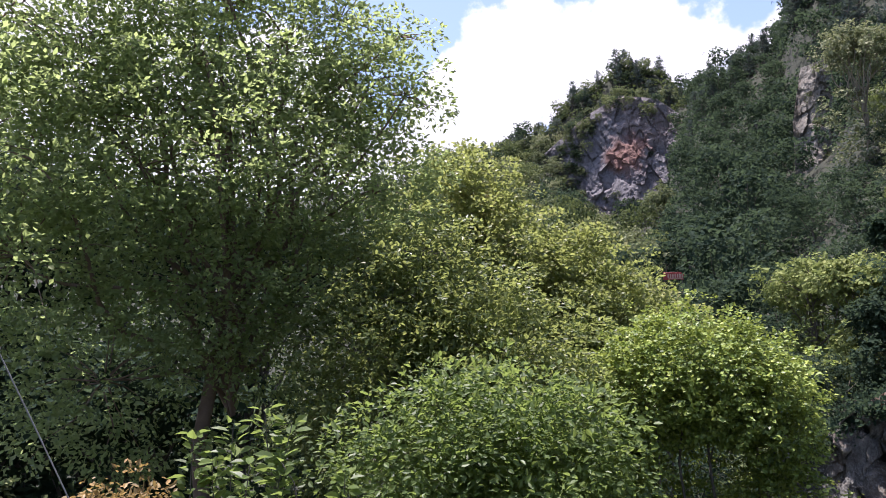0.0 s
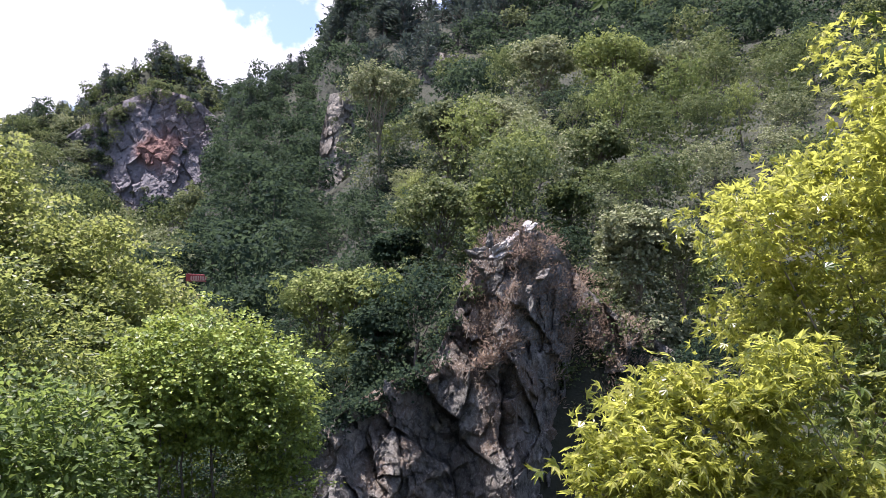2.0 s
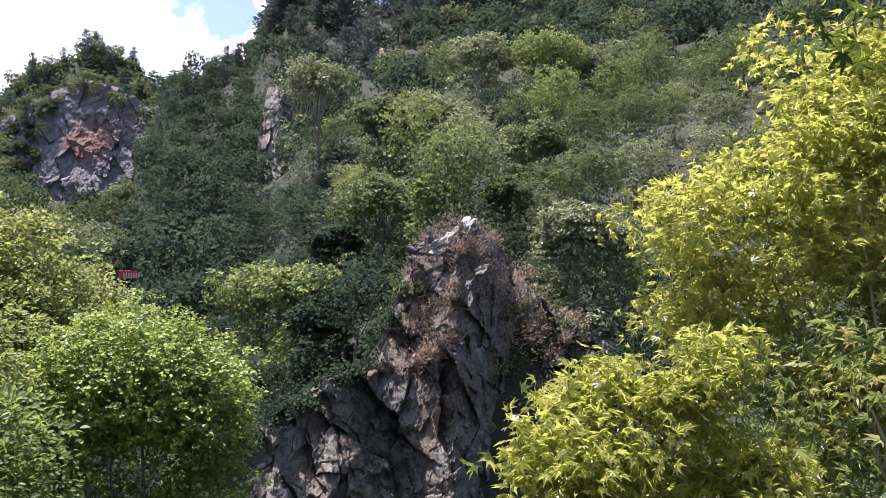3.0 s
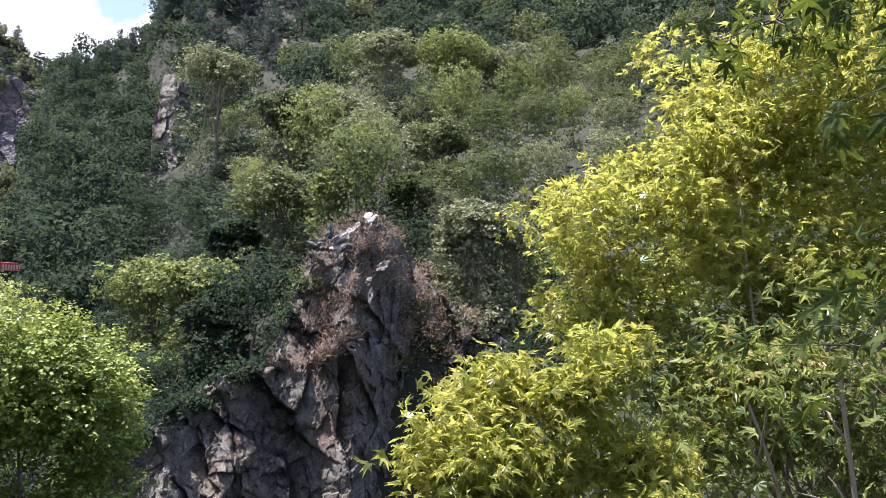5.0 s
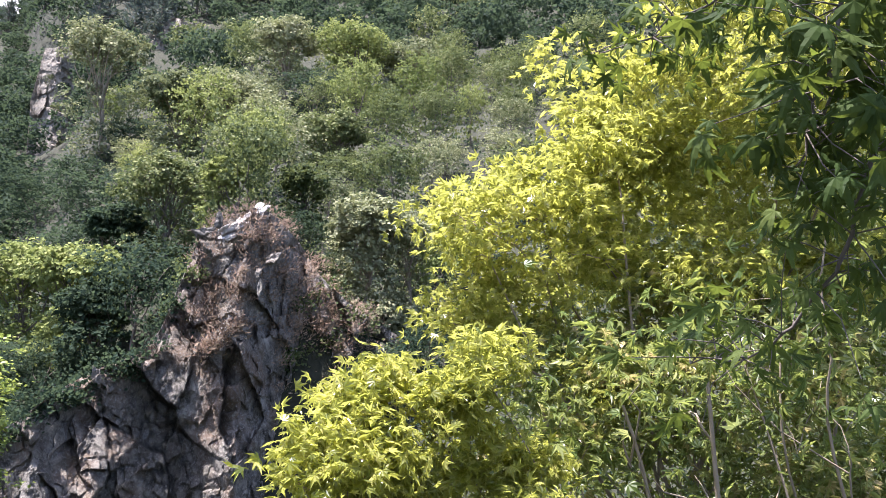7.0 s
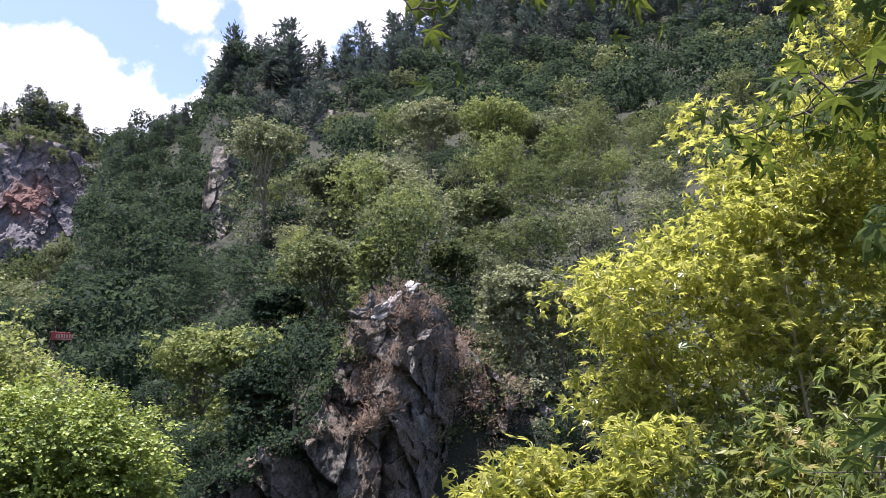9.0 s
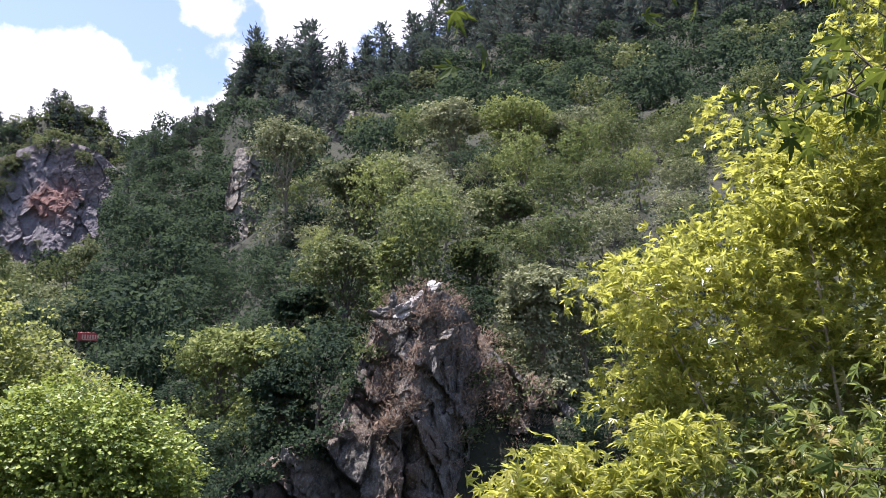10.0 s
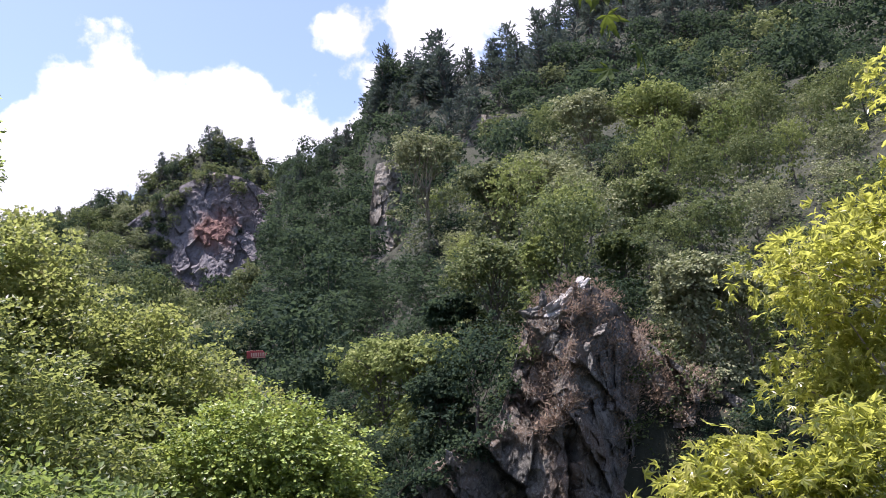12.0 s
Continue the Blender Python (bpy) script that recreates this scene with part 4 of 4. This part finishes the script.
def make_vine_mound():
    """A dome of climbing vine over a small tree, dark inside, with a second mound at its foot."""
    rng = np.random.default_rng(120)
    c = polar(1.0, -5.2, 14.2)
    lobes = [(c + np.array(o), np.array(r)) for o, r in (
        ((-0.1, 0, 0.25), (1.5, 1.3, 1.0)), ((-0.85, 0, -0.25), (1.1, 1.1, 1.0)), ((0.85, 0, -0.1), (1.0, 1.1, 0.95)), ((0, -0.1, 0.5), (1.0, 1.0, 0.7)),
        ((1.3, 0.1, -0.75), (0.6, 0.8, 0.9)), ((-1.45, 0.0, -1.0), (0.55, 0.7, 1.1)), ((1.15, -0.3, -2.3), (0.9, 0.9, 1.0)), ((-1.3, 0.3, -2.4), (0.7, 0.8, 1.2)), ((0.2, 0.9, -1.6), (1.4, 0.4, 1.6)), ((0.3, 0.9, -3.0), (1.4, 0.5, 1.2)), ((1.6, 0.3, -3.2), (0.9, 0.8, 0.9)))]
    make_tree("vine_mound", on_ground(1.3, 14.5), lobes, 5200, 13, 0.074, SPRAY, LEAF_VINE, BARK, 121, 0.10, 0.07, 6,
              "bright green dome of climbing vine over a small tree", "vine", up=0.9, face=1.2, shell=0.88, fork=0.7, domed=False, scatter=0.6)


make_vine_mound()


def make_saplings():
    """Young shoots with paired bright leaves."""
    rng = np.random.default_rng(130)
    for az, el, tall in ((-34, -8, 0.9), (-31.5, -7.4, 1.0), (-29.4, -6.6, 1.1), (-27.6, -7.6, 0.9), (-32.8, -9.5, 0.7), (-28.5, -9.8, 0.8), (-30.5, -10, 0.9), (-24, -11, 0.7)):
        tip = polar(az, el, 8 + rng.normal() * 0.3)
        foot = tip - np.array((rng.normal() * 0.25, rng.normal() * 0.2, tall + 1.5))
        root = new("sapling")
        root.location = foot
        stem = limb(rng, foot, tip, 0.014, 0.004, 6, 5, 0.03)
        part("stem", to_mesh("stem", stem[0] - foot, stem[1], BARK, True), root)
        at, out = [], []
        for k in range(46):
            s = 0.25 + 0.75 * k / 45
            p = foot + (tip - foot) * s
            a = k * 1.9 + rng.normal() * 0.4
            d = np.array((math.cos(a), math.sin(a), 0.35))
            for q in (d, np.array((-d[0], -d[1], d[2]))):
                at.append(p + q * 0.05)
                out.append(q * 3)
        v, f = leaves(rng, np.array(at), np.full(len(at), 0.15), OVAL, 0.8, np.array(out), 0.2, 0.0)
        part("leaves", to_mesh("leaves", v - foot, f, LEAF_BROAD), root)
        tagged(root, "upright sapling with bright green paired leaves", "sapling", "saplings on the bank")


make_saplings()
make_tree("rusty_shrub", on_ground(-39, 8.5), [lobe(-38.5, -11.8, 8.5, 0.28), lobe(-40, -12.8, 8.5, 0.28), lobe(-37.4, -13, 8.5, 0.28)], 70, 12, 0.065, OVAL, LEAF_RUST, BARK, 131, 0.03, 0.1, 4,
          "rusty yellow-brown shrub on the bank", "shrub")

# plane tree beside the terrace: sunlit mass of lobed leaves
def plane_lobes(rng, masses):
    """Layered sprays: each mass of foliage is broken into flat fans."""
    out = []
    for az, el, r, size in masses:
        for _ in range(5):
            d = rng.normal(size=3) * size * (0.55, 0.55, 0.5)
            out.append((polar(az, el, r) + d, size * rng.uniform(0.45, 0.75) * np.array((1.0, 1.0, 0.5))))
    return out


make_tree("plane_tree", on_ground(55, 9.5), plane_lobes(np.random.default_rng(9), [
    (50, 17, 8.5, 0.7), (54.5, 21, 8.8, 1.0), (47.5, 12.2, 8.2, 0.7), (44, 9.5, 8, 0.5), (40.6, 9.0, 8, 0.34), (42.5, 4, 7.8, 0.6), (39.4, 2.4, 7.6, 0.32), (37.8, 0.2, 7.5, 0.2), (47.5, 15.5, 8.2, 0.3), (46, 4, 8, 0.9),
    (53, 12, 8.8, 1.1), (59, 18, 9, 1.3), (57, 8, 9, 1.3), (51, 3, 8.6, 1.0), (64, 14, 9, 1.5), (64, 3, 9.2, 1.2), (60, 26, 9.2, 1.2), (54.5, 26, 8.8, 0.7), (41, -0.5, 8, 0.4)]),
    2000, 12, 0.094, PALMATE, LEAF_PLANE, BARK_PALE, 140, 0.07, 0.13, 5, "plane tree with sunlit yellow-green lobed leaves", "tree", fork=0.22, shell=0.4, up=0.6, face=0.35, limbs=13, domed=False)
make_tree("plane_tree", on_ground(42, 6.5), plane_lobes(np.random.default_rng(12), [
    (34, -5.2, 5.7, 0.32), (37.5, -5.4, 5.7, 0.32), (31.4, -6.4, 5.6, 0.24), (31.5, -9.2, 5.5, 0.34), (28.8, -11.2, 5.4, 0.22), (35, -10, 5.5, 0.45), (39.5, -8, 5.8, 0.4), (31.5, -13, 5.4, 0.4),
    (37, -14, 5.5, 0.45), (42, -11, 6, 0.42), (27, -11.6, 5.3, 0.12)]),
    560, 10, 0.086, PALMATE, LEAF_PLANE, BARK_PALE, 141, 0.035, 0.11, 5, "low spray of sunlit yellow-green plane leaves", "tree", shell=0.3, up=0.6, fork=0.35, face=0.35, limbs=14, domed=False)
make_tree("plane_tree", on_ground(57, 8.6), plane_lobes(np.random.default_rng(15), [
    (46, -2.5, 8.0, 0.5), (50, -3.5, 8.0, 0.65), (56, -2, 8.4, 0.8), (62, -3, 8.8, 0.9), (45, -8.5, 7.6, 0.5), (49.5, -9.5, 7.6, 0.55), (55, -9, 8.0, 0.6), (61, -9.5, 8.4, 0.7), (66, -7, 8.8, 0.8)]),
    520, 11, 0.11, PALMATE, LEAF_YOUNG, BARK_PALE, 143, 0.04, 0.16, 4, "young plane tree with speckled sunlit leaves", "tree", shell=0.35, up=0.6, fork=0.25, face=0.35, limbs=9, domed=False)
make_tree("understory_tree", on_ground(52, 12), [
    lobe(45, -4, 11, 0.9), lobe(50, -6, 11.5, 1.0), lobe(56, -4, 12, 1.1), lobe(62, -6, 12, 1.1), lobe(46, -10, 10.5, 0.9), lobe(53, -11, 11, 0.9), lobe(60, -12, 11.5, 1.0), lobe(67, -5, 12, 1.2), lobe(43, -14, 10, 0.8)],
    900, 15, 0.1, OVAL, LEAF_MID, BARK_PALE, 142, 0.035, 0.3, 6, "thin-stemmed green tree under the plane", "tree", shell=0.3, fork=0.15, face=0.4, limbs=6, domed=False)


def make_stems():
    """Slender pale stems that rise from the bank under the plane."""
    rng = np.random.default_rng(160)
    for az0, az1, el1, r, thick in ((50, 44.5, -6.5, 7.5, 0.040), (53.5, 50, -6, 7.0, 0.042), (57.5, 55.5, -4, 6.9, 0.050), (62, 57.5, -2, 7.4, 0.024), (63.5, 60, -1, 7.6, 0.026), (60.5, 54, -3, 7.8, 0.020), (66, 63, -2, 7.2, 0.03), (47.5, 46.5, -8, 7.8, 0.022)):
        foot, tip = on_ground(az0, r, -0.3), polar(az1, el1, r - 0.4)
        thick = thick * 0.62
        v, f = limb(rng, foot, tip, thick, thick * 0.45, 9, 8, 0.035)
        more = [(v, f)]
        for _ in range(3):
            s = rng.uniform(0.5, 0.95)
            p = foot + (tip - foot) * s
            more.append(limb(rng, p, p + rng.normal(size=3) * (0.5, 0.4, 0.2) + (0, 0, 0.6), thick * 0.4, thick * 0.12, 4, 5))
        v, f = join(more)
        root = new("slender_tree")
        root.location = foot
        part("trunk", to_mesh("trunk", v - foot, f, BARK_PALE, True), root)
        at = tip + rng.normal(size=(60, 3)) * (0.5, 0.5, 0.4)
        v, f = leaves(rng, at, np.full(60, 0.13), PALMATE, 0.6, None, 0.3)
        part("crown", to_mesh("crown", v - foot, f, LEAF_YOUNG), root)
        tagged(root, "slender pale stem with a few lobed leaves", "tree", "slender stems under the plane")


make_stems()


def make_hanging_branch(name, joints, thick, n, spread, size, seed, label):
    rng = np.random.default_rng(seed)
    pts = np.array([polar(*j) for j in joints])
    t = np.linspace(0, len(pts) - 1, len(pts) * 5)
    path = np.stack([np.interp(t, np.arange(len(pts)), pts[:, k]) for k in range(3)], 1)
    path += rng.normal(size=path.shape) * 0.012
    root = new(name)
    root.location = pts[0]
    pieces = [tube(path, np.linspace(thick, thick * 0.25, len(path)), 7)]
    at, out = [], []
    for k in range(n):
        p = path[rng.integers(2, len(path))]
        q = p + rng.normal(size=3) * spread * (1, 1, 0.7)
        pv, pf = limb(rng, p, q, 0.0030, 0.0012, 2, 4)
        part("twig", to_mesh("twig", pv - pts[0], pf, BARK, True), root)
        m = rng.integers(2, 5)
        at += [q + rng.normal(size=3) * 0.05 for _ in range(m)]
        out += [unit(q - p) for _ in range(m)]
    v, f = join(pieces)
    part("limb", to_mesh("limb", v - pts[0], f, BARK, True), root)
    v, f = leaves(rng, np.array(at), np.full(len(at), size), BROAD, 0.5, np.array(out) * 0.6, 1.5, 0.6)
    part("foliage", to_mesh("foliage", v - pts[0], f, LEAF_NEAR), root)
    return tagged(root, label, "branch", "overhanging plane branches")


make_hanging_branch("plane_branch", [(68, 34, 2.6), (65.5, 24, 2.5), (63.5, 16, 2.5), (61.5, 10, 2.55)], 0.012, 95, 0.14, 0.09, 150, "overhanging plane branch with shade-toned dark green leaves")
make_hanging_branch("plane_branch", [(72, 28, 2.6), (67, 14, 2.6), (64, 4, 2.7), (60, -2, 2.9), (55, -3, 3.1)], 0.010, 64, 0.15, 0.08, 151, "overhanging plane branch with shade-toned dark green leaves")
make_hanging_branch("plane_branch", [(70, 40, 2.6), (56, 30, 2.5), (44, 27.5, 2.5), (32, 27.5, 2.5), (26, 27.0, 2.5)], 0.009, 22, 0.09, 0.085, 152, "overhanging plane branch with shade-toned dark green leaves")
# out of view: added overhead so that it shades the hanging branches
make_hanging_branch("plane_branch", [(92, 60, 1.7), (76, 53, 2.0), (64, 47, 2.3), (54, 44, 2.6)], 0.018, 130, 0.30, 0.10, 153, "thick unseen plane branch over the terrace edge, added for shade")
make_hanging_branch("plane_branch", [(70, 33, 2.9), (61, 24, 2.8), (55, 20, 2.8), (51, 18.5, 2.85)], 0.008, 46, 0.12, 0.085, 154, "overhanging plane branch with shade-toned dark green leaves")


# ---- small things on the far side ----
def scatter_on_cliff(name, test, tufts, per, spread, size, mat, template, seed, label, up=0.3, out=(0, -0.4, 0.6)):
    """Tufts of growth rooted on the ledges of the near cliff."""
    rng = np.random.default_rng(seed)
    pts = FACES["cliff_1"].reshape(-1, 5)
    pts = pts[[test(a, e) for a, e in pts[:, 3:]]]
    pieces = []
    for k in rng.choice(len(pts), tufts, replace=False):
        n = int(per * rng.uniform(0.6, 1.4))
        s = spread * rng.uniform(0.6, 1.3)
        at = rng.normal(size=(n, 3)) * s * (1, 0.6, 0.6) + (0, -0.1, s * 0.5)
        v, f = leaves(rng, at, np.full(n, size), template, up, np.tile(np.array(out), (n, 1)) + at / s * 0.5, 0.0, 0.6)
        pieces.append((v + pts[k, :3], f))
    v, f = join(pieces)
    tagged(new(name, to_mesh(name, v, f, mat)), label, "plants", kind="stuff")


scatter_on_cliff("dry_grass", lambda a, e: 19.6 < a < 25.8 and -2.0 < e < 6.8, 120, 60, 0.26, 0.17, LEAF_DRY, NEEDLE, 201, "dry brown grass tufts on the cliff ledges")
scatter_on_cliff("dry_grass", lambda a, e: 20.6 < a < 22.8 and -3.4 < e < -1.6, 7, 80, 0.3, 0.28, LEAF_DRY, NEEDLE, 202, "pale straw-coloured grass tufts on a cliff ledge")
scatter_on_cliff("dry_grass", lambda a, e: 25.3 < a < 33 and -7 < e < 3.5, 150, 60, 0.32, 0.19, LEAF_DRY, NEEDLE, 205, "brown dry scrub in the shade beside the spur")
scatter_on_cliff("ledge_shrubs", lambda a, e: (25.2 < a < 31 and -6 < e < 2) or (17.4 < a < 19.6 and -2 < e < 4), 22, 110, 0.36, 0.15, LEAF_HILL, SPRAY, 203, "small dark green shrubs on the cliff ledges")
scatter_on_cliff("ledge_shrubs", lambda a, e: 8 < a < 18.6 and -1.3 < e - np.interp(a, (8, 12, 16.5, 18.6), (-8.6, -5.6, -3.4, 1)) < 0.4, 46, 90, 0.36, 0.16, LEAF_SHADE, SPRAY, 204, "small shade-toned dark green shrubs along the cliff rim")


def make_rock(name, az, el, r, size, mat, seed, label, tilt=(0, 0, 0)):
    """A broken boulder: a cube cut and dented by random planes."""
    rng = np.random.default_rng(seed)
    bm = bmesh.new()
    bmesh.ops.create_icosphere(bm, subdivisions=4, radius=1.0)
    for _ in range(15):
        d = unit(rng.normal(size=3))
        cut = rng.uniform(0.22, 0.6)
        for v in bm.verts:
            q = float(np.dot(v.co, d))
            if q > cut:
                v.co -= Vector(d * (q - cut))
    for v in bm.verts:
        v.co += v.co.normalized() * noise.fractal(v.co * 2.6 + Vector((seed, 0, 0)), 1.0, 2.0, 5) * 0.22
        v.co = Vector((v.co.x * size[0], v.co.y * size[1], v.co.z * size[2]))
    me = bpy.data.meshes.new(name)
    bm.to_mesh(me)
    bm.free()
    me.materials.append(mat)
    ob = new(name, me)
    ob.matrix_basis = pose(*polar(az, el, r), *tilt)
    return tagged(ob, label, "rock", "loose rocks on the spur")


ROCK_WHITE = rock_material("white_limestone", [(0.36, 0.34, 0.31), (0.52, 0.495, 0.455), (0.68, 0.65, 0.60)], (0.27, 0.21, 0.17), 0.50, 0.70, 0.6, (0.72, 0.70, 0.66))
for k in range(13):
    shard = np.random.default_rng(400 + k)
    t = k / 12
    s = 0.42 + 0.36 * math.sin(math.pi * min(1, t * 0.9 + 0.1)) + shard.uniform(0, 0.12)
    make_rock("white_rock", 21.9 + 2.0 * t + shard.normal() * 0.28, 4.9 + 1.8 * t + shard.normal() * 0.22, 32.9 + shard.uniform(-0.2, 0.2), (s * 0.95, s * 0.5, s * 0.36), ROCK_WHITE, 30 + k,
              "bare white limestone rock on top of the spur", (shard.uniform(-40, 40), -35 + shard.normal() * 20, shard.uniform(-30, 30)))
make_rock("grey_rock", 13.9, -5.0, 29.4, (0.28, 0.35, 0.6), ROCK_PALE, 3, "upright pale rock on the cliff rim", (0, 12, 0))
for k, (az, el, s) in enumerate(((19.9, 4.8, 0.5), (20.4, 3.6, 0.45), (24.6, 3.2, 0.5), (24.0, 1.2, 0.4), (21.0, 5.6, 0.4), (16.9, -4.2, 0.35), (23.8, 2.4, 0.35))):
    make_rock("grey_rock", az, el, 30.9 + 0.12 * el, (s * 1.2, s * 0.8, s * 0.7), ROCK, 10 + k, "broken grey rock standing out of the spur", (k * 40, k * 25, k * 70))


def make_signboard():
    """A red board with a line of unreadable pale letters on two posts."""
    base = on_ground(0.65, 100)
    z = float(polar(0.65, 2.6, 100)[2]) - base[2]
    root = new("signboard")
    root.location = base
    red, _, _, _, p = shader("red_sign_paint")
    p.inputs["Base Color"].default_value, p.inputs["Roughness"].default_value = (0.38, 0.05, 0.04, 1), 0.5
    pale, _, _, _, p = shader("orange_letters")
    p.inputs["Base Color"].default_value, p.inputs["Roughness"].default_value = (0.6, 0.36, 0.26, 1), 0.5

    def box(name, c, s, mat, label=""):
        bm = bmesh.new()
        bmesh.ops.create_cube(bm, size=1)
        for v in bm.verts:
            v.co = Vector((v.co.x * s[0] + c[0], v.co.y * s[1] + c[1], v.co.z * s[2] + c[2]))
        bmesh.ops.bevel(bm, geom=bm.edges[:], offset=min(s) * 0.2, segments=1, affect="EDGES")
        me = bpy.data.meshes.new(name)
        bm.to_mesh(me)
        bm.free()
        me.materials.append(mat)
        return part(name, me, root, label)

    box("board", (0, 0, z), (2.4, 0.08, 0.9), red, "red painted board")
    for k in range(7):
        box("letter_bar", (-0.62 + k * 0.27, -0.055, z - 0.02), (0.17, 0.03, 0.46), pale, "pale orange bar")
    box("letter_bar", (0.2, -0.055, z - 0.35), (1.6, 0.03, 0.08), pale, "pale orange bar")
    for x in (-1.0, 1.0):
        box("post", (x, 0.1, z / 2 - 0.3), (0.1, 0.1, z + 0.6), BARK)
    tagged(root, "small red roadside sign with pale lettering on posts", "sign")


make_signboard()


def make_cable():
    a, m, d = polar(-46, -2, 7.0), polar(-42.5, -9.5, 7.2), polar(-39.5, -16, 7.5)
    t = np.linspace(0, 1, 16)[:, None]
    p = (1 - t) ** 2 * a + 2 * t * (1 - t) * m + t ** 2 * d
    v, f = tube(p, np.full(16, 0.006), 5)
    mat, _, _, _, q = shader("grey_cable")
    q.inputs["Base Color"].default_value, q.inputs["Roughness"].default_value = (0.35, 0.34, 0.33, 1), 0.6
    tagged(new("cable", to_mesh("cable", v, f, mat, True)), "thin grey cable running down past the trees", "cable")


make_cable()
